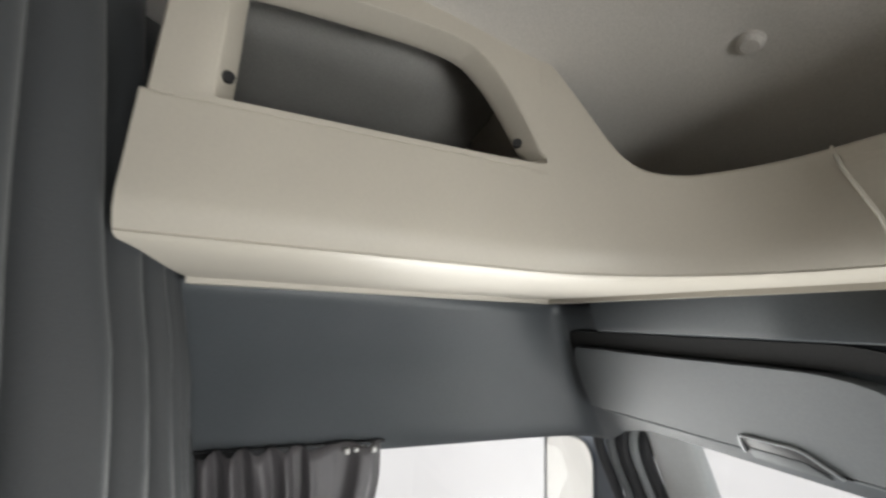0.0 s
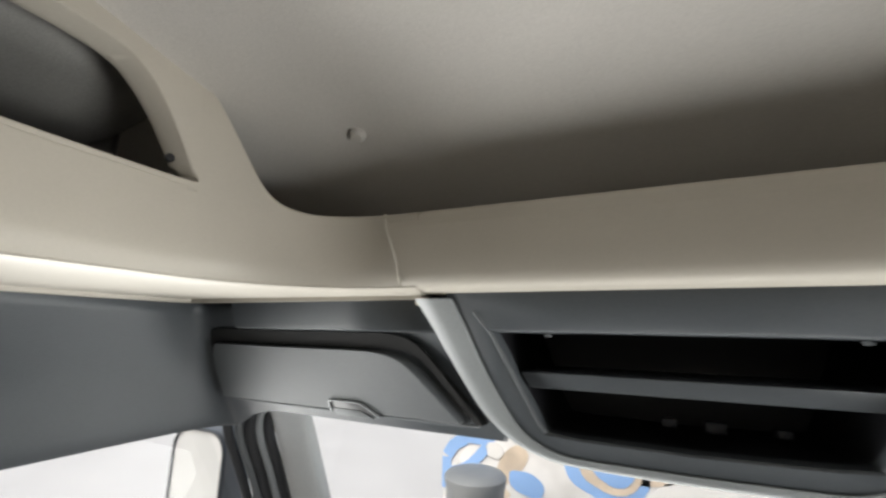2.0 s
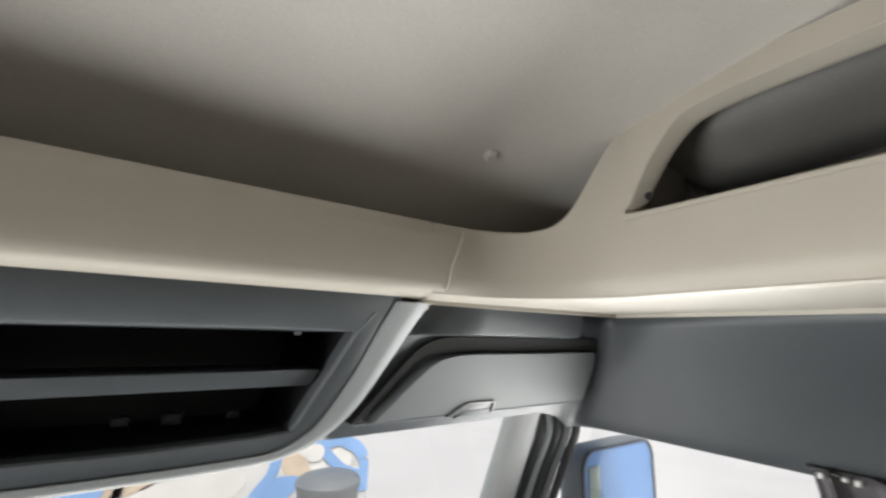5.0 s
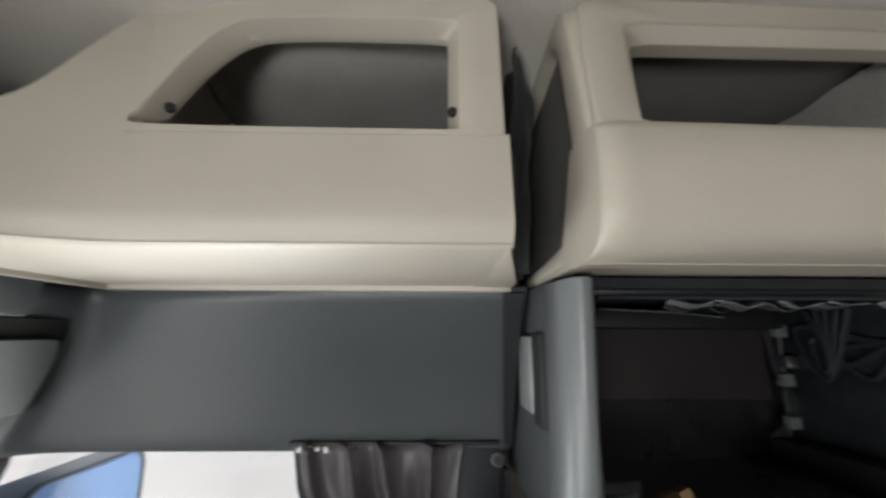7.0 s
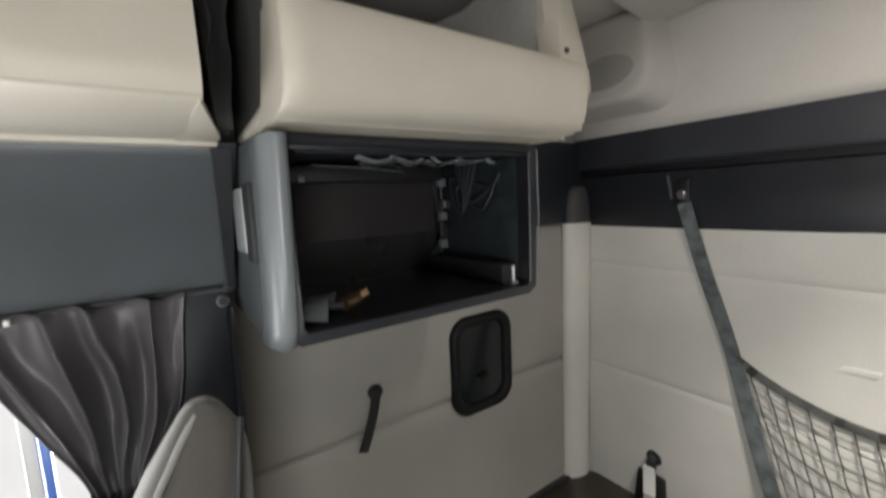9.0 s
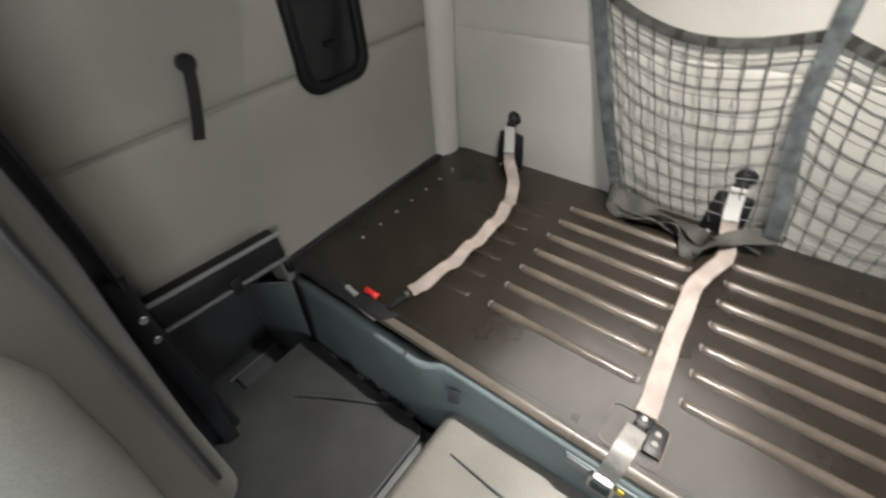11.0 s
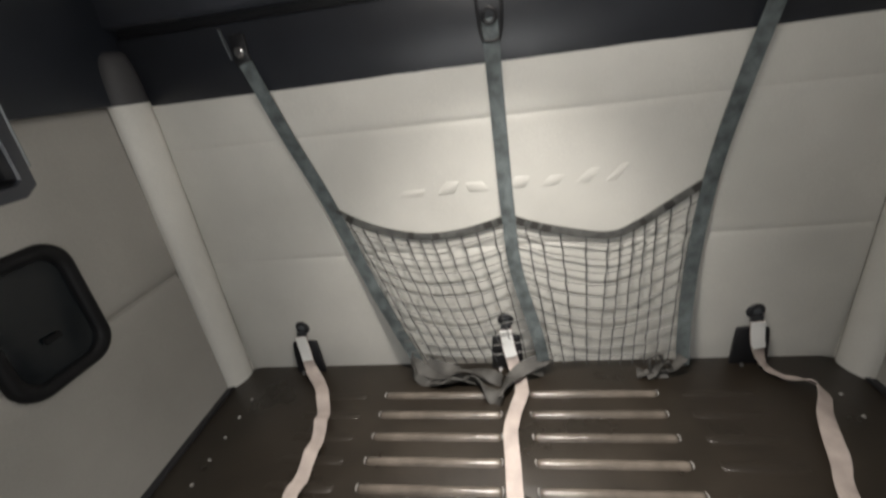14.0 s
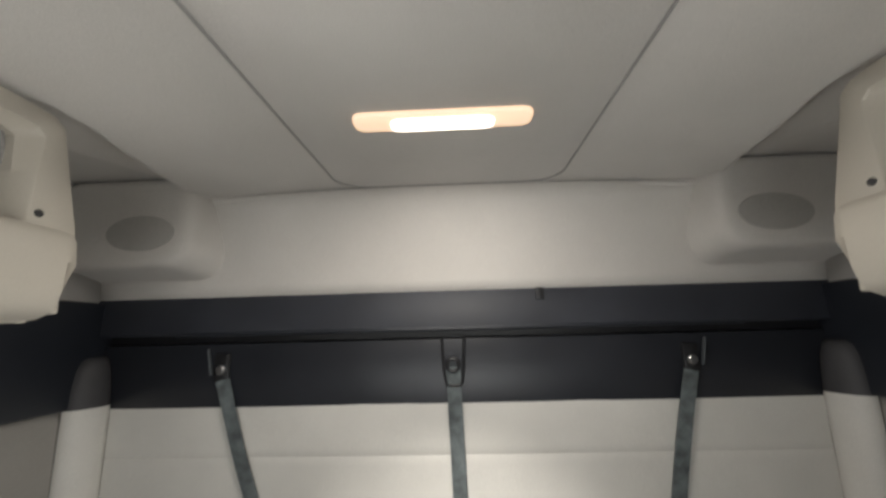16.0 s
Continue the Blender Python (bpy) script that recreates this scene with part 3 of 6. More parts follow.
def side_shelf(s):
    t = thing("overhead_shelf", "cream plastic overhead side shelf with a long rounded opening", "overhead shelf", group="overhead shelves")
    flip = lambda rows: [[Vector((s * p.x, p.y, p.z)) for p in r] for r in rows]
    body = part("body", loft(flip(shelf_rows()), caps=False), CREAM, t, smooth=40)
    # rear end of the body
    r = flip(shelf_rows())[0]
    b = bmesh.new()
    b.faces.new([b.verts.new(p + Vector((0, 0.002, 0))) for p in r])
    part("end_cap", b, CREAM, t)
    if s > 0:
        part("end_tab", plate([(0.564, 1.303, 1.7232), (0.70, 1.312, 1.7165), (0.797, 1.322, 1.7085), (0.797, 1.264, 1.7085), (0.735, 1.264, 1.711)], (0, 0, 1), 0.008, 0.001), CREAM, t, "cream end tab of the underside")
        part("end_lip", box(0.773, 0.8037, 1.264, 1.3158, 1.705, 1.722, 0.0008), CREAM, t, "cream lip at the end of the underside")
    c = (1.50, 1.92)
    soft = lambda pts: [(p.x, p.y) for p in smoothed([(u, z, 0) for u, z in pts + pts[:1]], 5)][:-1]
    o, m, i = around(FRAME_OUT, c, 160), around(soft(SLOT_LIP), c, 160), around(soft(SLOT), c, 160)
    P = lambda pts, off: [Vector((s * q.x, q.y, q.z)) for q in (on_shelf(u, z, off) for u, z in pts)]
    # rounded outer edge, except where the frame runs on into the front leg
    R = lambda k, off: [Vector((s * q.x, q.y, q.z)) for q in (on_shelf(*((u, z, 0.0) if u > BUTT - 0.001 else (c[0] + (u - c[0]) * k, c[1] + (z - c[1]) * k, off))) for u, z in o)]
    mid = lambda k: [(lerp(p[0], q[0], k), lerp(p[1], q[1], k)) for p, q in zip(o, m)]
    grow = lambda pts, k: [(c[0] + (u - c[0]) * k, c[1] + (z - c[1]) * k) for u, z in pts]
    rows = [R(1.0, 0.040), R(1.0, 0.008), R(0.995, 0.002), R(0.985, 0.0), P(mid(0.5), 0.0), P(grow(m, 1.018), 0.0), P(grow(m, 1.006), 0.0012), P(m, 0.004), P(i, 0.020), P(i, 0.030), P(o, 0.050)]
    part("frame", loft(rows, closed=True), CREAM, t, "cream frame round the shelf opening", smooth=40)
    for u, z in ((1.3575, 1.875), (1.655, 1.875)):
        p = on_shelf(u, z, 0.010)
        ax = (-s, 0.35 if u < 1.5 else -0.5, 0.1)
        part("screw", disc((s * p.x, p.y, p.z), ax, 0.0055, 0.004, 12), BLACK, t, "small dark screw in the frame")
    # lining behind the opening: a grey rear bay and a dark front bay
    # the lining's back bends inward at its front end, following the corner of the cab
    plan = [(0.955, y) for y in (1.305, 1.36, 1.42, 1.47)] + [(0.745 + 0.21 * math.cos(a), 1.47 + 0.21 * math.sin(a)) for a in [radians(88) * k / 14 for k in range(1, 15)]]
    under = lambda x, y, z: min(z, ceiling_z(x, y) - 0.007)
    up = ((0.0, 1.770), (0.0, 1.85), (0.0, 1.96), (-0.006, 1.985), (-0.02, 2.003), (-0.05, 2.014), (-0.12, 2.019), (-0.22, 2.023), (-0.33, 2.027))
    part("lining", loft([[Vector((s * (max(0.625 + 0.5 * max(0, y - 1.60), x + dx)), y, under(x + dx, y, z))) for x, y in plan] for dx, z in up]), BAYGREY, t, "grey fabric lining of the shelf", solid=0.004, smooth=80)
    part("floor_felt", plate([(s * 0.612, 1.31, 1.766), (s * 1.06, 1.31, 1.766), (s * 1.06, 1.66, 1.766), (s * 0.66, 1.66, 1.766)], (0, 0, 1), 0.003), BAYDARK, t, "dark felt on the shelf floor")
    part("end_wall", plate([(s * 0.61, 1.306, 1.74), (s * 1.02, 1.306, 1.74), (s * 1.02, 1.306, 2.0), (s * 0.61, 1.306, 2.016)], (0, 1, 0), 0.006), CREAM, t)
    return t


side_shelf(1)
side_shelf(-1)

# centre piece of the shelf, over the windscreen console
header = thing("overhead_header", "cream plastic header panel over the centre console with pale slanted seams", "overhead panel")
prof = [(1.93, 1.735), (1.925, 1.7195), (1.895, 1.7205), (1.868, 1.7245), (1.856, 1.7275), (1.848, 1.733), (1.8445, 1.744), (1.8445, 1.760), (1.8455, 1.811), (1.8480, 1.815), (1.866, 1.8385), (1.880, 1.8405), (1.885, 1.83), (1.89, 1.77), (2.15, 1.762)]
rows = []
for k in range(25):
    u = -1 + 2 * k / 24
    rows.append([Vector((u * (lerp(0.348, 0.386, min(1, max(0, (z - 1.73) / 0.11))) if y < 1.9 else 0.36), y, z)) for y, z in prof])
part("panel", loft(rows), CREAM, header, smooth=40)
for s in (1, -1):
    part("seam_edge", tube([(s * 0.350, 1.8460, 1.733), (s * 0.357, 1.8445, 1.765), (s * 0.378, 1.8465, 1.815), (s * 0.389, 1.861, 1.839)], 0.0017, 6), CREAM_SEAM, header, "pale raised seam edge")
    part("clip_tab", box(s * 0.335, s * 0.358, 1.905, 1.93, 1.706, 1.722, 0.003), CREAM, header)
solo("shelf_floor_liner", loft([[Vector((x, y, z)) for x in (-1.0, -0.5, 0, 0.5, 1.0)] for y, z in ((1.88, 1.768), (2.0, 1.765), (2.12, 1.77), (2.17, 1.80), (2.18, 1.95))]), LINER, "dark felt lining of the shelf over the windscreen", kind="structure", solid=0.004)

for s in (1, -1):
    z = ceiling_z(0.437, 1.84)
    up = Vector((0, -0.42, -1)).normalized()
    solo("ceiling_button", disc(Vector((s * 0.434, 1.842, z - 0.001)) - up * 0.004, up, 0.0125, 0.013, 20, 0.004), HEADLINER, "round pale fabric-covered ceiling button", "button", group="ceiling buttons")

# ---- rear lockers over the bunk, cream ----
CAB_OUT = [(1.219, 1.838), (1.214, 1.95), (1.206, 2.036), (1.19, 2.046), (0.95, 2.047), (0.70, 2.046), (0.642, 2.040), (0.649, 1.95), (0.656, 1.838)]
CAB_LIP = [(1.171, 1.846), (1.166, 1.92), (1.158, 1.994), (1.150, 2.003), (0.95, 2.006), (0.70, 2.009), (0.682, 2.003), (0.710, 1.92), (0.735, 1.846)]
CAB_SLOT = [(1.160, 1.853), (1.153, 1.92), (1.146, 1.978), (1.138, 1.9855), (0.95, 1.990), (0.725, 1.994), (0.710, 1.988), (0.724, 1.92), (0.740, 1.853)]


def slant(p):
    """The locker's front stands a little further out at its rear end."""
    return Vector((p.x + 0.014 * min(1, max(0, (1.222 - p.y) / 0.55)), p.y, p.z))


def on_cab(y, z, off=0.0):
    return slant(Vector((0.541 + 0.30 * max(0, z - 1.846) + off, y, z)))


def rear_locker(s):
    t = thing("overhead_locker", "cream plastic overhead locker with an open window-shaped front", "overhead locker", group="overhead lockers")
    prof = [(0.66, 1.716), (0.600, 1.717), (0.560, 1.7195), (0.542, 1.727), (0.532, 1.739), (0.526, 1.76), (0.524, 1.80), (0.528, 1.834), (0.534, 1.844), (0.544, 1.848), (0.60, 1.848)]
    rows = []
    for u in (0, 0.01, 0.02, 0.035, 0.05, 0.2, 0.35, 0.5, 0.65, 0.8, 0.945, 0.952, 0.962, 0.972, 0.981, 0.989, 0.994, 0.998, 1.0):
        e0 = 0.014 * max(0, 1 - u / 0.05) ** 2
        e1 = 0.014 * (1 - math.sqrt(max(0.0, 1 - max(0.0, 1 - (1 - u) / 0.05) ** 2)))
        y = lerp(0.654, 1.222, u)
        rows.append([Vector((s * q.x, q.y, q.z)) for q in (slant(Vector((x + e0 + e1, y + (0.03 * max(0, (1.80 - z) / 0.08) * (1 if u < 0.04 else 0)), z))) for x, z in prof)])
    part("front", loft(rows), CREAM, t, smooth=40)
    for r in (rows[0], rows[-1]):
        b = bmesh.new()
        b.faces.new([b.verts.new(p) for p in r])
        part("end_cap", b, CREAM, t)
    c = (0.935, 1.915)
    o, m, i = around(CAB_OUT, c), around(CAB_LIP, c), around(CAB_SLOT, c)
    P = lambda pts, off: [Vector((s * q.x, q.y, q.z)) for q in (on_cab(y, z, off) for y, z in pts)]
    grow = lambda pts, k: [(c[0] + (u - c[0]) * k, c[1] + (z - c[1]) * k) for u, z in pts]
    rows = [P(o, 0.045), P(o, 0.013), P(grow(o, 0.998), 0.006), P(grow(o, 0.993), 0.0015), P(grow(o, 0.985), 0.0), P(grow(m, 1.016), 0.0), P(grow(m, 1.006), 0.0015), P(m, 0.005), P(i, 0.022), P(i, 0.045), P(o, 0.050)]
    part("frame", loft(rows, closed=True), CREAM, t, "cream frame round the locker opening", smooth=40)
    p = on_cab(0.714, 1.864, 0.001)
    part("screw", disc((s * p.x, p.y, p.z), (-s, 0.4, 0.1), 0.0055, 0.004, 12), BLACK, t, "small dark screw in the frame")
    # end panel facing the windscreen: cream border round a grey inset
    outer = [(0.552, 1.728), (0.93, 1.718), (1.02, 1.72), (1.02, 2.0), (0.612, 2.045), (0.598, 2.0), (0.554, 1.85)]
    inner = [(0.640, 1.762), (0.90, 1.735), (0.99, 1.735), (0.99, 1.97), (0.675, 2.025), (0.660, 1.98), (0.638, 1.86)]
    oo, ii = around(outer, (0.81, 1.87), 84), around(inner, (0.81, 1.87), 84)
    w = lambda k, y: [Vector((s * lerp(p[0], q[0], k), y, lerp(p[1], q[1], k))) for p, q in zip(oo, ii)]
    part("end_frame", loft([w(0, 1.196), w(0, 1.216), w(0.05, 1.2205), w(0.12, 1.222), w(0.5, 1.2215), w(0.72, 1.2185), w(0.88, 1.213), w(1.0, 1.203)], closed=True), CREAM, t, smooth=60)
    b = bmesh.new()
    b.faces.new([b.verts.new(p) for p in w(1.0, 1.204)])
    part("end_inset", b, ENDGREY, t, "grey inset in the locker end")
    outr = [(0.555, 1.728), (1.02, 1.72), (1.02, 2.0), (0.615, 2.045), (0.60, 2.0), (0.560, 1.85)]
    part("rear_end", plate([Vector((s * (x + 0.016), 0.652, z)) for x, z in outr], (0, 1, 0), 0.012, 0.003), CREAM, t)
    part("base", box(s * 0.60, s * 1.04, 0.67, 1.22, 1.716, 1.726), CREAM, t)
    part("lining", box(s * 1.02, s * 1.045, 0.67, 1.21, 1.72, 1.98), ENDGREY, t, "grey lining of the locker")
    part("partition", plate([(s * 0.60, 0.715, 1.85), (s * 1.0, 0.80, 1.85), (s * 1.0, 0.80, 2.0), (s * 0.64, 0.715, 2.04)], (0, 1, 0), 0.005), SEAM, t, "grey partition inside the locker")
    part("roof_lining", loft([[Vector((s * x, y, min(2.045, ceiling_z(x, y) - 0.008))) for x in (0.655, 0.72, 0.80, 0.88, 0.96, 1.03)] for y in (0.68, 0.80, 0.95, 1.10, 1.195)]), ENDGREY, t, "grey felt under the locker roof", solid=0.003)
    return t


rear_locker(1)
rear_locker(-1)

# round speaker pods in the rear corners
for s in (1, -1):
    t = thing("speaker_pod", "pale corner pod with an oval grey speaker grille", "speaker", group="speaker pods")
    o2 = [(px + 0.895, pz + 1.995) for px, pz in rounded(0.40, 0.25, 0.075, 8)]
    w = lambda y, k: [Vector((s * (0.895 + (px - 0.895) * k), y, 1.995 + (pz - 1.995) * k)) for px, pz in o2]
    part("housing", loft([w(0.03, 1.22), w(0.07, 1.13), w(0.11, 1.07), w(0.15, 1.03), w(0.172, 1.0), w(0.186, 0.96), w(0.193, 0.90), w(0.195, 0.80)], closed=True, caps=True), HEADLINER, t, smooth=60)
    part("grille", disc((s * 0.832, 0.1935, 1.963), (0, 1, 0), 0.096, 0.004, 32, 0.003, ry=0.049), GRILLE, t, "oval grey speaker grille")
    part("pin", disc((s * 0.866, 0.190, 1.893), (0, 1, 0), 0.005, 0.004, 10), LOCKERIN, t)

# ---- over the windscreen: console and two storage flaps ----
def con_y(z, off=0.0):
    return 1.917 + (1.67 - z) * 0.65 + off


console = thing("overhead_console", "grey overhead console with an open dark two-deck tray", "console")
C = lambda x, z, off=0.0: Vector((x, con_y(z, off), z))
OUT = [(-0.292, 1.722), (-0.15, 1.722), (0.0, 1.722), (0.15, 1.722), (0.292, 1.722), (0.262, 1.60), (0.228, 1.52), (0.195, 1.492), (0.15, 1.480), (0.0, 1.476), (-0.15, 1.480), (-0.195, 1.492), (-0.228, 1.52), (-0.262, 1.60)]
INN = [(-0.241, 1.670), (-0.12, 1.671), (0.0, 1.671), (0.12, 1.671), (0.241, 1.670), (0.217, 1.60), (0.194, 1.535), (0.186, 1.524), (0.14, 1.520), (0.0, 1.517), (-0.14, 1.520), (-0.186, 1.524), (-0.194, 1.535), (-0.217, 1.60)]
grow = lambda pts, k, c=1.59: [(x * k, c + (z - c) * k) for x, z in pts]
rows = [[C(x, z, 0.12) for x, z in grow(OUT, 0.98)], [C(x * 1.03, z, 0.012) for x, z in OUT], [C(x * 1.02, z, 0.003) for x, z in OUT], [C(x, z, 0.002) for x, z in grow(OUT, 0.985)], [C(x, z, 0.0) for x, z in grow(OUT, 0.965)],
        [C(x, z, 0.0) for x, z in grow(INN, 1.04)], [C(x, z, 0.004) for x, z in INN], [C(x, z, 0.03) for x, z in grow(INN, 0.985)]]
part("frame", loft(rows, closed=True), GREY, console, smooth=40)
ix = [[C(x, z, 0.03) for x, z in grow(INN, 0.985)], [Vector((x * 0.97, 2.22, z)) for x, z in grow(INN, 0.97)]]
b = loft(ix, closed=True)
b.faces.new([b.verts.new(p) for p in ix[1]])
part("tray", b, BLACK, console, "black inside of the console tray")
part("deck", plate([C(-0.215, 1.614, 0.02), C(0.215, 1.614, 0.02), C(0.205, 1.590, 0.022), C(-0.205, 1.590, 0.022)], (0, 1, 0), 0.14, 0.003), GREY, console, "grey deck bar across the tray")
for s in (1, -1):
    o = [(0.350, 1.714), (0.335, 1.68), (0.312, 1.62), (0.287, 1.56), (0.262, 1.524), (0.232, 1.498), (0.190, 1.480), (0.150, 1.4745), (0.075, 1.4715), (0.0, 1.4710)]
    i = [(0.290, 1.714), (0.279, 1.68), (0.260, 1.61), (0.237, 1.55), (0.219, 1.522), (0.194, 1.503), (0.170, 1.4935), (0.140, 1.490), (0.070, 1.4885), (0.0, 1.488)]
    o, i = smoothed([(*p, 0) for p in o], 4), smoothed([(*p, 0) for p in i], 4)
    rows = [[C(s * p.x, p.y, 0.06) for p in o], [C(s * p.x, p.y, 0.004) for p in o], [C(s * lerp(p.x, q.x, 0.06), lerp(p.y, q.y, 0.06), -0.004) for p, q in zip(o, i)], [C(s * lerp(p.x, q.x, 0.5), lerp(p.y, q.y, 0.5), -0.007) for p, q in zip(o, i)], [C(s * lerp(p.x, q.x, 0.94), lerp(p.y, q.y, 0.94), -0.004) for p, q in zip(o, i)], [C(s * p.x, p.y, 0.004) for p in i]]
    part("side_strip", loft(rows), STRIPGREY, console, "light grey curved side strip", smooth=60)
    part("inner_edge", tube([C(s * 0.262, 1.698, 0.001), C(s * 0.243, 1.668, 0.003), C(s * 0.219, 1.60, 0.004), C(s * 0.196, 1.535, 0.004), C(s * 0.188, 1.525, 0.004)], 0.003, 6), MIDGREY, console)
    part("screw", disc((s * 0.17, 1.955, 1.668), (0, -0.3, -1), 0.005, 0.003, 10), MIDGREY, console)
# small odds and ends inside the tray
for name, c, sz, m_ in (("screw_cap", (-0.02, 2.08, 1.545), 0.010, NAVY2), ("bracket", (0.04, 2.10, 1.54), 0.014, NAVY2), ("plug", (0.12, 2.10, 1.54), 0.010, NAVY2)):
    part(name, box(c[0] - sz, c[0] + sz, c[1] - 0.01, c[1] + 0.01, c[2] - sz * 0.6, c[2] + sz * 0.6, 0.003), m_, console)
solo("mirror_bracket", tube(smoothed([(-0.045, 2.10, 1.50), (-0.045, 2.12, 1.462), (-0.03, 2.125, 1.455), (0.03, 2.125, 1.455), (0.045, 2.12, 1.462), (0.045, 2.10, 1.50)], 4), 0.0038, 8), STRIPGREY, "small grey loop bracket under the console", "bracket")


def flap(s):
    """A storage flap with a sloped rim, hung under the roof trim."""
    t = thing("storage_flap", "grey moulded storage flap over the windscreen with a recessed pull", "storage flap", group="storage flaps")
    F = lambda x, z, off=0.0: Vector((s * x, 1.956 + (1.664 - z) * 0.52 + off, z))
    o = smoothed([(0.292, 1.519, 0), (0.318, 1.556, 0), (0.344, 1.594, 0), (0.368, 1.628, 0), (0.393, 1.652, 0), (0.435, 1.663, 0), (0.50, 1.664, 0), (0.60, 1.664, 0), (0.70, 1.664, 0), (0.83, 1.664, 0), (0.868, 1.658, 0), (0.886, 1.60, 0), (0.89, 1.519, 0)], 4)
    i = smoothed([(0.326, 1.519, 0), (0.350, 1.547, 0), (0.374, 1.576, 0), (0.397, 1.602, 0), (0.423, 1.622, 0), (0.462, 1.632, 0), (0.51, 1.634, 0), (0.60, 1.634, 0), (0.70, 1.634, 0), (0.83, 1.635, 0), (0.866, 1.630, 0), (0.884, 1.585, 0), (0.888, 1.519, 0)], 4)
    tail = [(x, 1.519) for x in (0.75, 0.65, 0.55, 0.45, 0.36)]
    o, i = [(p.x, p.y) for p in o] + tail, [(p.x, p.y) for p in i] + tail
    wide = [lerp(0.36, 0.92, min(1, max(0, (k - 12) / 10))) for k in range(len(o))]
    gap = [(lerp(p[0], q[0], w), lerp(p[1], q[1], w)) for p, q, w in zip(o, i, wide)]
    # near-black strip added along the gap: the shadow there is put into its colour
    part("gap_strip", loft([[F(x, z, 0.050) for x, z in o[:-5]], [F(x, z, 0.001) for x, z in o[:-5]], [F(x, z, 0.002) for x, z in gap[:-5]]]), BAYDARK, t, "dark strip standing in for the shadow round the flap", smooth=60)
    mid = [(lerp(p[0], q[0], 0.72), lerp(p[1], q[1], 0.72)) for p, q in zip(gap, i)]
    rows = [[F(x, z, 0.06) for x, z in gap], [F(x, z, 0.030) for x, z in gap], [F(x, z, 0.022) for x, z in mid], [F(x, z, -0.003) for x, z in i], [F(0.58 + (x - 0.58) * 0.985, 1.575 + (z - 1.575) * 0.97, -0.008) for x, z in i]]
    b = loft(rows, closed=True)
    b.verts.ensure_lookup_table()
    b.faces.new([b.verts[k] for k in range(len(b.verts) - len(o), len(b.verts))])
    part("panel", b, MIDGREY, t, smooth=30)
    # pull at the lower edge
    part("pull_recess", plate([F(0.478, 1.516, -0.0095), F(0.520, 1.541, -0.0095), F(0.592, 1.539, -0.0095), F(0.590, 1.516, -0.0095)], (0, 1, 0), 0.012, 0.002), BLACK, t, "dark recess of the pull")
    part("pull", plate([F(0.496, 1.511, -0.012), F(0.520, 1.524, -0.011), F(0.582, 1.524, -0.011), F(0.582, 1.511, -0.011)], (0, 1, 0), 0.010, 0.002), MIDGREY, t, "grey pull")
    part("pull_edge", tube(smoothed([F(0.484, 1.516, -0.011), F(0.500, 1.526, -0.011), F(0.522, 1.538, -0.0105), F(0.555, 1.5385, -0.0105), F(0.586, 1.538, -0.0105), F(0.590, 1.530, -0.011), F(0.588, 1.517, -0.012)], 3), 0.0022, 6), LIGHTGREY, t, "pale edge of the pull")
    part("rim", tube([F(0.30, 1.517, 0.004), F(0.45, 1.517, 0.0), F(0.86, 1.517, 0.0)], 0.003, 8), MIDGREY, t)
    return t


flap(1)
flap(-1)
# overhanging strip above the flaps
for s in (1, -1):
    solo("trim_strip", loft([[Vector((s * x, y + (0.03 if x > 0.79 else 0.0), z)) for x in (0.34, 0.5, 0.65, 0.77, 0.80)] for y, z in ((1.925, 1.722), (1.922, 1.715), (1.934, 1.676), (1.938, 1.668), (1.944, 1.666), (1.990, 1.668))]), GREY, "dark grey trim strip under the cream header", kind="structure", solid=0.006)

# ---- glass, pillars and doors ----
ws = thing("window_1", "large windscreen with pale daylight behind", "windscreen", kind="structure")
part("pane", loft([[Vector((x, 2.115 + (1.50 - z) * 0.42 + 0.10 * (1 - (x / 0.9) ** 2), z)) for x in [-0.98 + 1.96 * i / 16 for i in range(17)]] for z in (0.74, 1.0, 1.25, 1.52)]), GLASS, ws).visible_shadow = False
solo("dashboard_wall", box(-1.1, 1.1, 2.42, 2.5, -0.06, 0.75, 0.02), GREY, "plain grey wall below the windscreen", kind="structure")
solo("wall_front_upper", box(-1.1, 1.1, 2.30, 2.35, 1.50, 2.1), GREY, "plain closing wall over the windscreen", kind="structure")
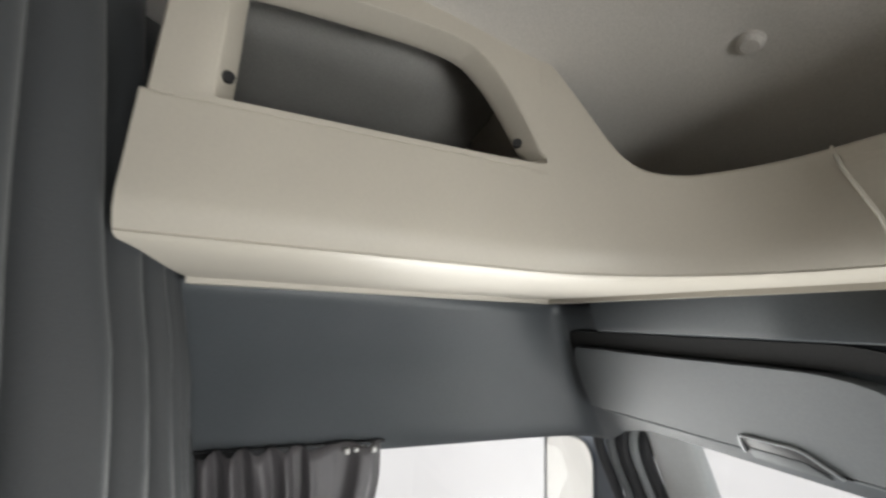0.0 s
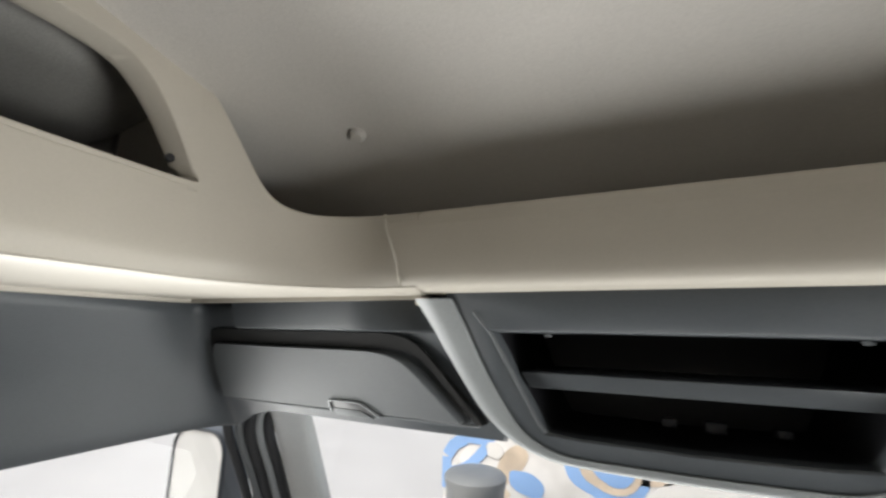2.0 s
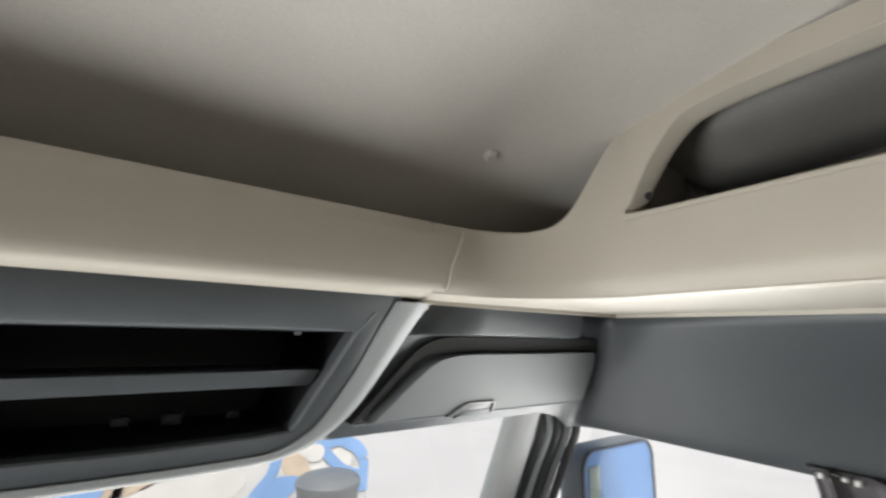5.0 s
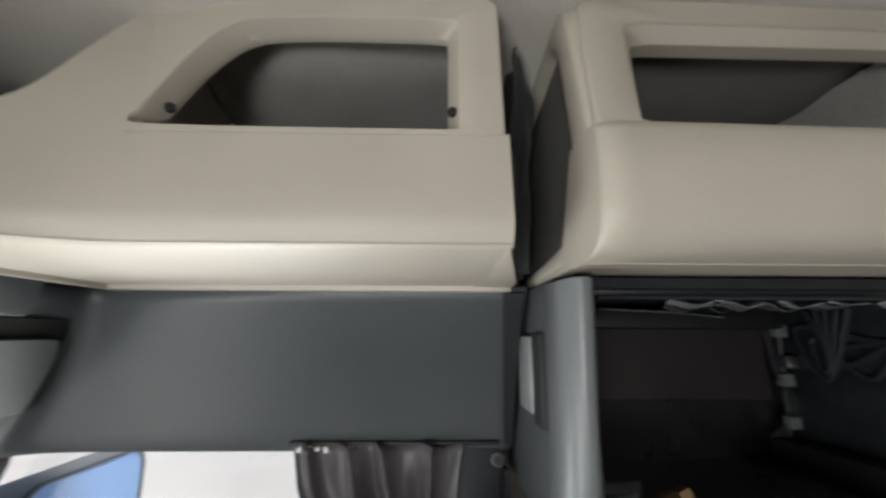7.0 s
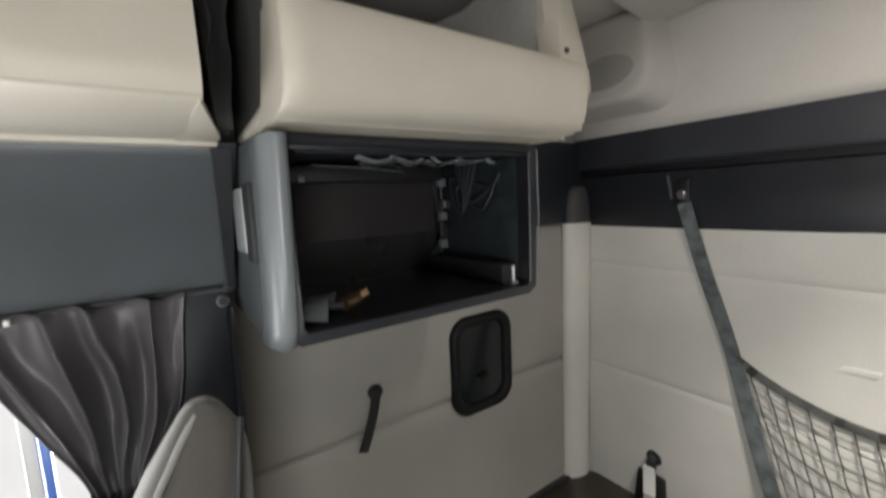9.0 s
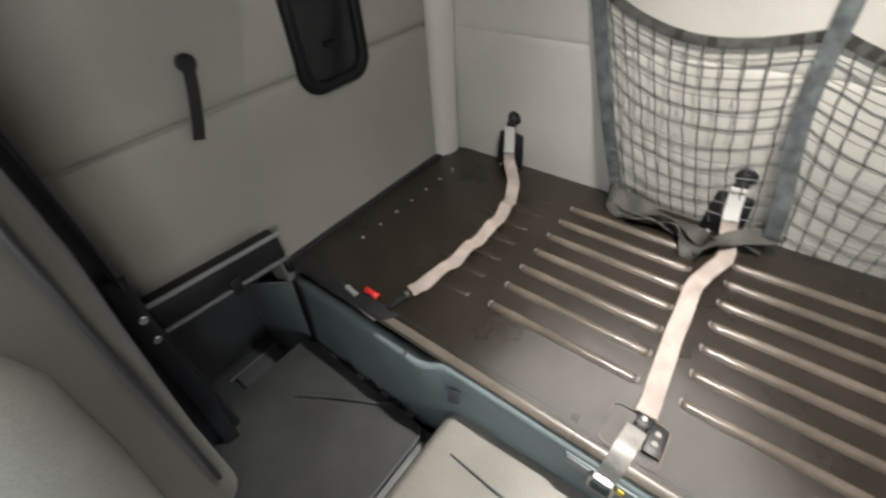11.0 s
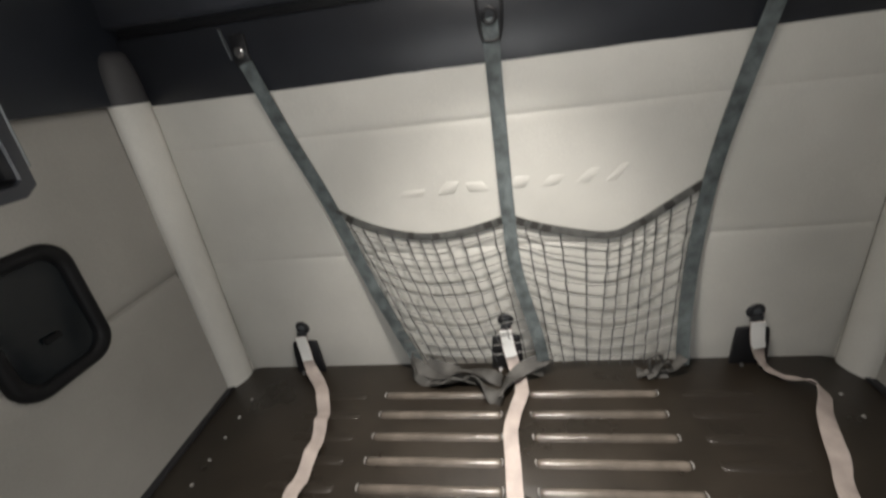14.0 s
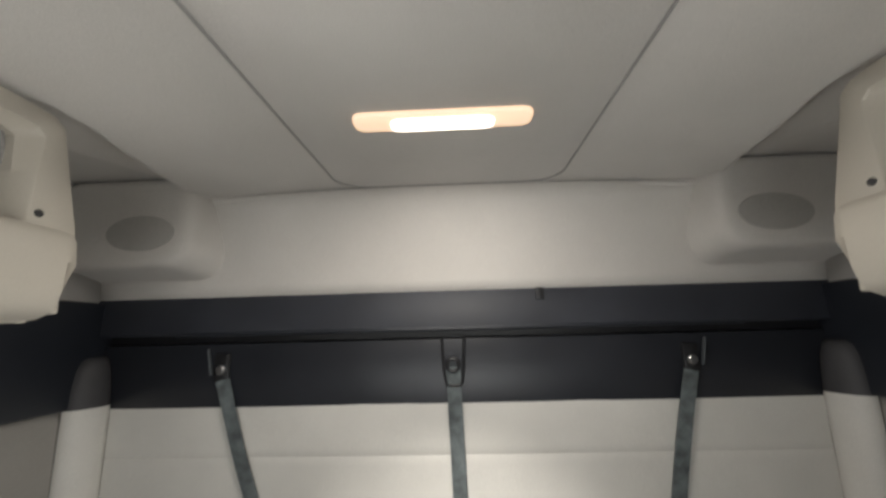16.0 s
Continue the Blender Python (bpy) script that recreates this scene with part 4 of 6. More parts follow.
for s in (1, -1):
    side = "right" if s > 0 else "left"
    p = thing("pillar_" + side, "grey plastic windscreen pillar with ribbed black door seals", "pillar", kind="structure")
    # section: from the glass edge round to the door
    def sec(z):
        d = (1.48 - z)
        y = 2.115 + d * 0.45
        return [Vector((s * q[0], q[1] + y - 2.115, z)) for q in ((0.769, 2.172), (0.768, 2.160), (0.771, 2.149), (0.779, 2.139), (0.793, 2.130), (0.815, 2.122), (0.838, 2.118), (0.852, 2.125), (0.857, 2.20), (0.825, 2.215))]
    part("cover", loft([sec(z) for z in (1.52, 1.46, 1.38, 1.25, 1.0, 0.72)], closed=True, caps=True), PILLARGREY, p)
    seal = lambda x, y, r, m_, nm: part(nm, tube(smoothed([(s * (x - 0.030), y - 0.006, 1.54), (s * (x - 0.014), y - 0.004, 1.49), (s * x, y, 1.43), (s * (x + 0.012), y + 0.07, 1.30), (s * (x + 0.035), y + 0.22, 1.0), (s * (x + 0.05), y + 0.35, 0.72)], 5), r, 8), m_, p)
    seal(0.862, 2.140, 0.012, RUBBER, "seal")
    seal(0.879, 2.128, 0.010, LIGHTGREY, "seal_trim")
    seal(0.900, 2.120, 0.013, RUBBER, "seal")
    seal(0.920, 2.105, 0.010, MIDGREY, "seal_trim")
    seal(0.938, 2.090, 0.011, RUBBER, "seal")
    d = thing("door_1" if s > 0 else "door_2", "grey cab door panel below a side window", "door", kind="structure")
    part("panel", box(s * 1.0, s * 1.07, 1.395, 2.4, -0.06, 0.95, 0.015), MIDGREY, d)
    part("sill", plate([(s * 0.93, 1.41, 0.925), (s * 1.05, 1.41, 0.975), (s * 1.05, 2.42, 0.905), (s * 0.93, 2.42, 0.855)], (0, 0, 1), 0.03, 0.008), PALEGREY, d)
    part("corner_trim", plate([(s * 0.945, 1.395, 1.13), (s * 0.945, 1.47, 1.115), (s * 0.955, 1.525, 1.075), (s * 0.965, 1.565, 1.03), (s * 0.975, 1.60, 0.99), (s * 0.975, 1.61, 0.95), (s * 0.945, 1.395, 0.95)], (1, 0.1, 0), 0.012, 0.004), PALEGREY, d, "pale grey corner trim below the curtain")
    part("trim_screw", disc((s * 0.955, 1.585, 0.962), (-s, 0, 0.6), 0.009, 0.006, 12, 0.002), MIDGREY, d)
    part("window_frame", tube(smoothed([(s * 0.99, 2.46, 0.78), (s * 0.985, 2.27, 1.18), (s * 0.982, 2.16, 1.43), (s * 0.98, 2.10, 1.465), (s * 0.98, 1.9, 1.472), (s * 0.98, 1.26, 1.472)], 5), 0.012, 8), RUBBER, d)
    pane = part("pane", loft([[Vector((s * 1.0, y, z)) for y in (1.25, 1.7, 2.05 + (1.5 - z) * 0.5)] for z in (0.8, 1.15, 1.5)]), GLASS, d)
    pane.visible_shadow = False
    part("rear_post", box(s * 0.955, s * 1.06, 1.2535, 1.40, 0.0, 1.462, 0.008), POSTDARK, d, "blue-black post behind the door window")
    part("upper_wall", box(s * 1.0, s * 1.08, 1.24, 2.3, 1.47, 2.0), GREY, d)
    if s < 0:
        continue
    part("outer_post", box(s * 0.985, s * 0.998, 1.556, 1.576, 0.8, 1.40, 0.004), WHITE, d, "pale outer edge of the door frame")
    part("paint_edge", box(s * 0.982, s * 0.996, 1.541, 1.553, 0.0, 1.40, 0.002), BODYBLUE, d, "bright blue painted edge")
grab = thing("grab_bar", "grey plastic grab bar looped on the door", "grab bar")
part("bar", tube(smoothed([(0.99, 1.50, 0.80), (0.95, 1.53, 0.815), (0.94, 1.575, 0.828), (0.94, 1.615, 0.828), (0.94, 1.640, 0.80), (0.94, 1.648, 0.75), (0.94, 1.645, 0.65), (0.99, 1.64, 0.58)], 5), 0.017, 12), LIGHTGREY, grab)
part("recess", plate([(0.9965, 1.52, 0.86), (0.9965, 1.66, 0.86), (0.9965, 1.69, 0.82), (0.9965, 1.69, 0.58), (0.9965, 1.52, 0.58)], (1, 0, 0), 0.006, 0.002), BLACK, grab, "dark recess behind the bar")

# seat belt line down the post
belt = thing("seat_belt", "narrow dark seat belt hanging down the post with riveted stalk", "seat belt")
part("webbing", ribbon([(0.945, 1.250, 1.42), (0.938, 1.251, 1.19), (0.934, 1.255, 0.94), (0.931, 1.263, 0.79)], 0.03, 0.004, (1, 0.06, 0)), NAVY, belt)
stalk = part("buckle_stalk", ribbon([(0.932, 1.266, 0.81), (0.928, 1.270, 0.76), (0.926, 1.281, 0.66), (0.928, 1.284, 0.55), (0.93, 1.288, 0.36), (0.93, 1.30, 0.14)], 0.040, 0.012, (0.25, 1, 0), n=5), POSTDARK, belt, "blue-black stalk below the belt")
for y, z in ((1.272, 0.704), (1.276, 0.640)):
    part("rivet", disc((0.917, y, z), (-1, 0, 0), 0.010, 0.005, 12, 0.002), STEEL, stalk, "bright steel rivet")
part("anchor_bolt", disc((0.953, 1.262, 1.432), (-1, 0, 0), 0.012, 0.008, 16, 0.003), MIDGREY, belt, "dull grey anchor bolt")
part("bolt_socket", disc((0.945, 1.262, 1.432), (-1, 0, 0), 0.008, 0.0025, 14), RUBBER, belt, "dark socket of the bolt")


def curtain(name, label, material, top, edges, folds, depth, seed=0, tie=None, pleat=False):
    """Hung cloth. edges: rows of height, then the plan place of its two side edges. tie: height where it is drawn in."""
    n, nz = 200, 36
    rows = []
    bottom = edges[-1][0]
    for k in range(nz + 1):
        z = lerp(top, bottom, k / nz)
        e = sample([(-h, *q) for h, *q in edges], -z)
        a, c = Vector((e[0], e[1], 0)), Vector((e[2], e[3], 0))
        t = (c - a).normalized()
        nrm = Vector((-t.y, t.x, 0))
        v = k / nz
        squeeze = math.exp(-((z - tie) / 0.05) ** 2) if tie else 0.0
        row = []
        for i in range(n + 1):
            u = i / n
            ph = folds * 2 * math.pi * (u + 0.08 * math.sin(5.1 * u + seed) + 0.10 * noise.noise(Vector((u * 3, v * 2.0, seed))))
            w = math.sin(ph)
            w = (abs(w) ** 0.75) * (1 if w > 0 else -1) + 0.20 * math.sin(2 * ph + 3 * u + 2.5 * noise.noise(Vector((u * 2, v * 3, seed + 4))))
            if pleat:
                ph *= 1 + 0.12 * math.sin(2.3 * u + seed)
                w = 1 - 1.75 * abs(math.sin(ph / 2 + 0.5 * noise.noise(Vector((u * 4, v * 2.5, seed + 9))))) ** 0.62 + 0.3 * noise.noise(Vector((u * 7, v * 5, seed + 2)))
            amp = depth * (0.45 + 0.55 * min(1, v * 5)) * (0.75 + 0.7 * noise.noise(Vector((u * 3.5, seed, v * 1.5)))) * (1 - 0.45 * squeeze)
            wrinkle = 0.004 * noise.noise(Vector((u * 14, v * 9, seed))) * (1 + 2 * squeeze)
            row.append(a.lerp(c, u) + nrm * (w * amp + wrinkle) + Vector((0, 0, z + 0.004 * math.sin(ph) * (1 - v))))
        rows.append(row)
    return solo(name, loft(rows), material, label, "curtain", smooth=180, solid=0.002)


tied = curtain("window_curtain", "dark brown-grey satin curtain tied back at the door window", CURTAIN, 1.460, [(1.47, 0.925, 1.322, 0.93, 1.612), (1.40, 0.925, 1.332, 0.93, 1.602), (1.32, 0.925, 1.340, 0.93, 1.570), (1.25, 0.925, 1.352, 0.93, 1.540), (1.165, 0.915, 1.395, 0.925, 1.500), (1.135, 0.912, 1.405, 0.922, 1.490), (1.10, 0.915, 1.395, 0.925, 1.505), (1.03, 0.92, 1.37, 0.93, 1.520), (0.86, 0.925, 1.34, 0.93, 1.535)], 5.0, 0.046, 2, 1.135, True)
part("tie_strap", ribbon([(0.900, 1.352, 1.124), (0.888, 1.40, 1.120), (0.884, 1.45, 1.126), (0.890, 1.485, 1.134), (0.915, 1.498, 1.137)], 0.014, 0.004, (0.15, 0, 1)), CURTAIN, tied, "narrow band of the same cloth round the curtain")
part("tie_knot", ribbon([(0.886, 1.472, 1.132), (0.880, 1.482, 1.115), (0.886, 1.478, 1.085), (0.882, 1.488, 1.055)], 0.022, 0.006, (0, 1, 0.2)), CURTAIN, tied, "hanging end of the tie")
curtain("window_curtain", "dark brown-grey satin curtain bunched at the door window", CURTAIN, 1.463, [(1.47, -0.925, 1.335, -0.935, 1.612), (1.40, -0.925, 1.345, -0.935, 1.615), (1.10, -0.925, 1.36, -0.935, 1.56), (0.80, -0.925, 1.36, -0.935, 1.56)], 5.5, 0.018, 5)
curtain("sleeper_curtain", "slate grey sleeper curtain drawn back in tall folds", CURTAIN2, 1.98, [(2.0, -0.42, 1.256, -0.905, 1.256), (1.72, -0.43, 1.260, -0.905, 1.264), (1.45, -0.44, 1.272, -0.905, 1.315), (0.25, -0.46, 1.28, -0.88, 1.34)], 8.0, 0.044, 8)
curtain("sleeper_curtain", "slate grey sleeper curtain gathered between shelf and locker", CURTAIN2, 2.02, [(2.03, 0.66, 1.262, 0.97, 1.262), (1.90, 0.68, 1.262, 0.96, 1.262), (1.725, 0.70, 1.262, 0.94, 1.262)], 6.5, 0.022, 3)
for s in (1, -1):
    rail = thing("curtain_rail", "black curtain rail with pale gliders over the door window", "curtain rail", group="curtain rails")
    part("rail", box(s * 0.940, s * 0.956, 1.26, 1.62, 1.4575 if s > 0 else 1.4615, 1.464 if s > 0 else 1.465, 0.001), RUBBER, rail)
    for k in range(4):
        y = 1.55 + 0.015 * k
        part("glider", box(s * 0.928, s * 0.946, y, y + 0.008, 1.449 + 0.003 * math.sin(k * 2.1), 1.4585, 0.002), WHITE, rail, "pale plastic glider")

# ---- open locker under the rear overhead locker ----
nook = thing("open_locker", "dark grey open-fronted locker hung on the side wall", "locker")
# front frame round the opening, section swept round
o2 = [(1.212, 1.712), (1.212, 1.56), (1.208, 1.412), (1.196, 1.398), (0.95, 1.398), (0.706, 1.398), (0.685, 1.412), (0.680, 1.56), (0.676, 1.712), (0.95, 1.712)]
i2 = [(1.190, 1.697), (1.190, 1.56), (1.188, 1.426), (1.182, 1.419), (0.95, 1.419), (0.718, 1.419), (0.708, 1.426), (0.706, 1.56), (0.706, 1.697), (0.95, 1.697)]
X = lambda pts, x, k=1.0: [Vector((x, 0.95 + (y - 0.95) * k, 1.555 + (z - 1.555) * k)) for y, z in pts]
part("body", loft([X(o2, 1.04), X(o2, 0.680), X(o2, 0.667, 0.993), X(i2, 0.663, 1.01), X(i2, 0.666), X(i2, 0.672, 0.999)], closed=True), NAVY2, nook)
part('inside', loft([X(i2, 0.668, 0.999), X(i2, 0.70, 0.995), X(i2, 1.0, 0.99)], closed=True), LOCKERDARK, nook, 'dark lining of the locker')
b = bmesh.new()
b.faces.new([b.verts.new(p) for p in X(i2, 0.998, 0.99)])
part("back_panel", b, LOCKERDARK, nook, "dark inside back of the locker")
part("front_post", loft([[Vector((x, y, z)) for x, y in ((0.66 + d, 1.196), (0.640 + d, 1.200), (0.628 + d, 1.210), (0.634 + d, 1.224), (0.66 + d, 1.232), (0.71 + d, 1.234), (0.73 + d, 1.21))] for z, d in ((1.705, -0.012), (1.65, -0.008), (1.50, 0.004), (1.43, 0.014), (1.398, 0.035))], closed=True, caps=True), POSTGREY, nook, "rounded light grey front post", smooth=80)
part("end_panel", plate([(0.70, 1.214, 1.712), (1.03, 1.214, 1.712), (1.03, 1.214, 1.402), (0.715, 1.214, 1.400)], (0, 1, 0), 0.016, 0.004), GREY, nook)
part("back_board", box(0.988, 0.994, 0.73, 1.17, 1.525, 1.66, 0.002), BACKBROWN, nook, "dull brown board at the back")
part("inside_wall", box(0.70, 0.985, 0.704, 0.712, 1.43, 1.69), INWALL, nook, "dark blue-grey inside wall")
part("top_rail", box(0.672, 0.70, 0.70, 1.19, 1.690, 1.712, 0.003), NAVY, nook)
part("hinge_strip", tube([(0.668, 0.83, 1.688), (0.668, 1.18, 1.688)], 0.003, 6), NAVY, nook, "thin dark hinge strip")
part("edge_trim", tube([(0.654, 0.692, 1.70), (0.654, 0.690, 1.56), (0.656, 0.692, 1.44)], 0.0018, 6), MIDGREY, nook, "thin pale edge trim")
part("gap_strip", plate([(0.786, 1.244, 1.704), (0.786, 1.272, 1.704), (0.948, 1.250, 1.456), (0.948, 1.238, 1.456)], (1, 0, 0.3), 0.01), RUBBER, nook, "black seal beside the post")
catch = part("catch_recess", box(0.730, 0.776, 1.226, 1.2375, 1.524, 1.646, 0.003), RUBBER, nook, "black recess of the catch")
part("catch", box(0.774, 0.850, 1.228, 1.241, 1.536, 1.642, 0.004), LIGHTGREY, nook, "light grey catch plate")
# things left inside
con = thing("brass_connector", "brass cable fitting lying in the open locker", "cable fitting", (0.74, 1.08, 1.432))
part("body", tube([(0.722, 1.105, 1.437), (0.735, 1.085, 1.438), (0.744, 1.07, 1.44)], [0.012, 0.015, 0.012], 10), BRASS, con)
part("nut", tube([(0.744, 1.07, 1.44), (0.752, 1.05, 1.444)], 0.011, 6), BRASS, con)
part("cable", tube(smoothed([(0.722, 1.105, 1.437), (0.76, 1.15, 1.436), (0.83, 1.175, 1.45), (0.93, 1.18, 1.50)], 5), 0.006, 8), RUBBER, con, "black cable")
box_t = thing("black_module", "black electronic module with a bright edge on the locker floor", "module", (0.84, 0.73, 1.41))
part("case", box(0.70, 0.98, 0.714, 0.755, 1.410, 1.462, 0.004), BLACK, box_t)
part("label_strip", box(0.696, 0.700, 0.722, 0.727, 1.425, 1.458), WHITE, box_t, "narrow white strip")
part("corner_clip", box(0.690, 0.700, 0.716, 0.735, 1.411, 1.424, 0.002), LIGHTGREY, box_t)
wires = thing("wire_bundle", "loose wires with pale connectors in the locker corner", "wiring")
for k in range(4):
    pts = [(0.93 + 0.01 * k, 0.745 + 0.008 * k, 1.69), (0.945 + 0.01 * k, 0.735 + 0.01 * math.sin(k), 1.64), (0.955, 0.728 + 0.006 * k, 1.58), (0.95 - 0.008 * k, 0.735, 1.52), (0.96, 0.73 + 0.012 * k, 1.465)]
    part("wire", tube(smoothed(pts, 5), 0.003, 6), (CORD, NAVY, RUBBER, NAVY)[k], wires)
for c, m_ in (((0.945, 0.735, 1.655), MIDGREY), ((0.94, 0.728, 1.60), STEEL), ((0.945, 0.735, 1.568), MIDGREY), ((0.94, 0.74, 1.497), MIDGREY)):
    part("connector", box(c[0] - 0.010, c[0] + 0.008, c[1] - 0.011, c[1] + 0.011, c[2] - 0.014, c[2] + 0.008, 0.003), m_, wires, "pale plastic connector")
for k in range(5):
    pts = [(0.90 - 0.02 * k, 0.720, 1.685), (0.86, 0.722 + 0.003 * k, 1.62 - 0.012 * k), (0.80 + 0.03 * k, 0.720, 1.58 + 0.02 * k), (0.74, 0.718, 1.66 - 0.01 * k)]
    part("wire", tube(smoothed(pts, 6), 0.0045, 6), POSTDARK, wires)
flange = thing("cable_duct", "dark cable duct with pale clips along the locker roof", "cable duct")
part("duct", box(0.90, 0.985, 0.76, 1.18, 1.655, 1.690, 0.005), BLACK, flange)
for y in (1.155, 1.10):
    part("clip", box(0.893, 0.902, y, y + 0.012, 1.655, 1.668, 0.002), LIGHTGREY, flange, "small pale clip")
part("bare_strip", ribbon([(0.88, 1.09, 1.688), (0.885, 0.98, 1.684), (0.89, 0.88, 1.676)], 0.022, 0.002, (1, 0, 0.2)), MIDGREY, flange, "crumpled pale strip")
rnd = random.Random(12)
for k in range(13):
    y = 1.06 - 0.024 * k + rnd.uniform(-0.012, 0.012)
    x = 0.715 + 0.045 * (k % 3) + rnd.uniform(0, 0.02)
    pts = [(x, y, 1.688), (x + 0.012, y - 0.025, 1.684 + rnd.uniform(-0.004, 0.003)), (x + 0.03, y - 0.055, 1.686 + rnd.uniform(-0.004, 0.002)), (x + 0.035, y - 0.085, 1.690)]
    part("loose_end", ribbon(pts, 0.011, 0.002, (1, 0.4, rnd.uniform(-0.5, 0.5))), (LIGHTGREY, MIDGREY, GREY)[k % 3], flange, "crumpled pale strip")
part("liner_scrap", ribbon([(0.70, 1.165, 1.425), (0.73, 1.150, 1.450), (0.76, 1.135, 1.432), (0.79, 1.115, 1.446), (0.82, 1.10, 1.414)], 0.045, 0.002, [(0.3, 1, 0.2), (0.4, 0.8, -0.3), (0.2, 1, 0.3), (0.4, 0.9, -0.2), (0.3, 1, 0)]), GREY, flange, "rumpled grey scrap")
part("flap_card", plate([(0.76, 1.18, 1.412), (0.86, 1.18, 1.412), (0.86, 1.11, 1.425), (0.79, 1.11, 1.420)], (0, 0, 1), 0.003), GREY, flange)

# side vent window and strap on the wall beside the bunk
port = thing("window_2", "small black rounded side window with dark glass", "window", kind="structure")
R = lambda w, h, r, x: [Vector((x, 0.535 + py, 1.082 + pz)) for py, pz in rounded(w, h, r, 8)]
part("window_frame", loft([R(0.250, 0.322, 0.066, 1.05), R(0.246, 0.318, 0.064, 1.036), R(0.228, 0.30, 0.058, 1.028), R(0.196, 0.27, 0.050, 1.030), R(0.182, 0.256, 0.046, 1.040), R(0.180, 0.254, 0.045, 1.052)], closed=True), PORTBLACK, port, smooth=50)
part("pane", plate(R(0.182, 0.256, 0.046, 1.046), (1, 0, 0), 0.004), DARKGLASS, port)
part("latch", box(1.034, 1.044, 0.515, 0.555, 1.03, 1.045, 0.004), PORTBLACK, port)
strap = thing("strap_loop", "short black strap hanging from a round wall button", "strap")
part("button", disc((1.048, 0.915, 1.100), (-1, 0, 0), 0.020, 0.018, 20, 0.006), BLACK, strap)
part("strap", ribbon([(1.030, 0.918, 1.10), (1.026, 0.928, 1.06), (1.03, 0.945, 1.0), (1.036, 0.962, 0.948)], 0.026, 0.003, (0, 1, 0.25)), BLACK, strap)
rail = thing("side_rail", "black slotted rail along the wall beside the bunk", "rail")
part("channel", plate([(1.0, 0.90, 0.552), (1.0, 1.252, 0.578), (1.0, 1.252, 0.664), (1.0, 0.90, 0.638)], (1, 0, 0), 0.05, 0.005), BLACK, rail)
part("edge", tube([(0.999, 0.895, 0.640), (0.999, 1.07, 0.653), (0.999, 1.25, 0.666)], 0.0065, 8), LIGHTGREY, rail, "worn pale upper edge")
part("edge", tube([(0.996, 0.895, 0.552), (0.996, 1.07, 0.565), (0.996, 1.25, 0.578)], 0.0065, 8), MIDGREY, rail, "worn grey lower edge")
part("clip", box(0.988, 1.0, 1.045, 1.075, 0.545, 0.60, 0.003), BLACK, rail)
# ---- bunk ----
for s in (1, -1):
    solo('bunk_side_channel', box(s * 1.028, s * 1.075, 0.10, 0.90, 0.46, 0.506, 0.006), BLACK, 'glossy black channel between bunk board and wall', kind='structure')
bunk = thing("sleeper_bunk", "bare dark painted bunk board with rows of pressed ribs", "bunk", (0, 0.43, 0.48))
outl = [(-1.035, 0.866), (-1.045, 0.60), (-1.05, 0.16), (-1.02, 0.03), (-0.98, 0.012), (0.98, 0.012), (1.02, 0.03), (1.05, 0.16), (1.045, 0.60), (1.035, 0.866)]
part("board", plate([(x, y, 0.498) for x, y in outl], (0, 0, -1), 0.022, 0.003), BOARD, bunk)
part("front_edge", loft([[Vector((x, y, z)) for x in (-1.03, -0.5, 0, 0.5, 1.03)] for y, z in ((0.855, 0.496), (0.862, 0.5005), (0.872, 0.500), (0.880, 0.494), (0.880, 0.476), (0.87, 0.472))]), LIPMAT, bunk)
part("end_cover", plate([(0.60, 0.846, 0.499), (1.03, 0.835, 0.499), (1.03, 0.884, 0.499), (0.64, 0.884, 0.499)], (0, 0, 1), 0.004, 0.0015), BLACK, bunk, "black cover over the bunk's front corner")
part("edge_seam", box(-1.0, 1.0, 0.842, 0.846, 0.4982, 0.4992), BLACK, bunk)


def rib_rows(length, w, h):
    rows = []
    for u in (-1, -0.99, -0.975, -0.955, -0.93, -0.5, 0, 0.5, 0.93, 0.955, 0.975, 0.99, 1):
        e = min(1, (1 - abs(u)) * length / 2 / (w * 0.55))
        r = math.sqrt(max(0.0, 1 - (1 - e) ** 2))
        ww, hh = w / 2 * (0.12 + 0.88 * r), h * (0.06 + 0.94 * r)
        rows.append([Vector((u * length / 2, ww * c, hh * s_)) for c, s_ in ((-1, 0), (-0.85, 0.5), (-0.45, 0.9), (0, 1), (0.45, 0.9), (0.85, 0.5), (1, 0))])
    return rows


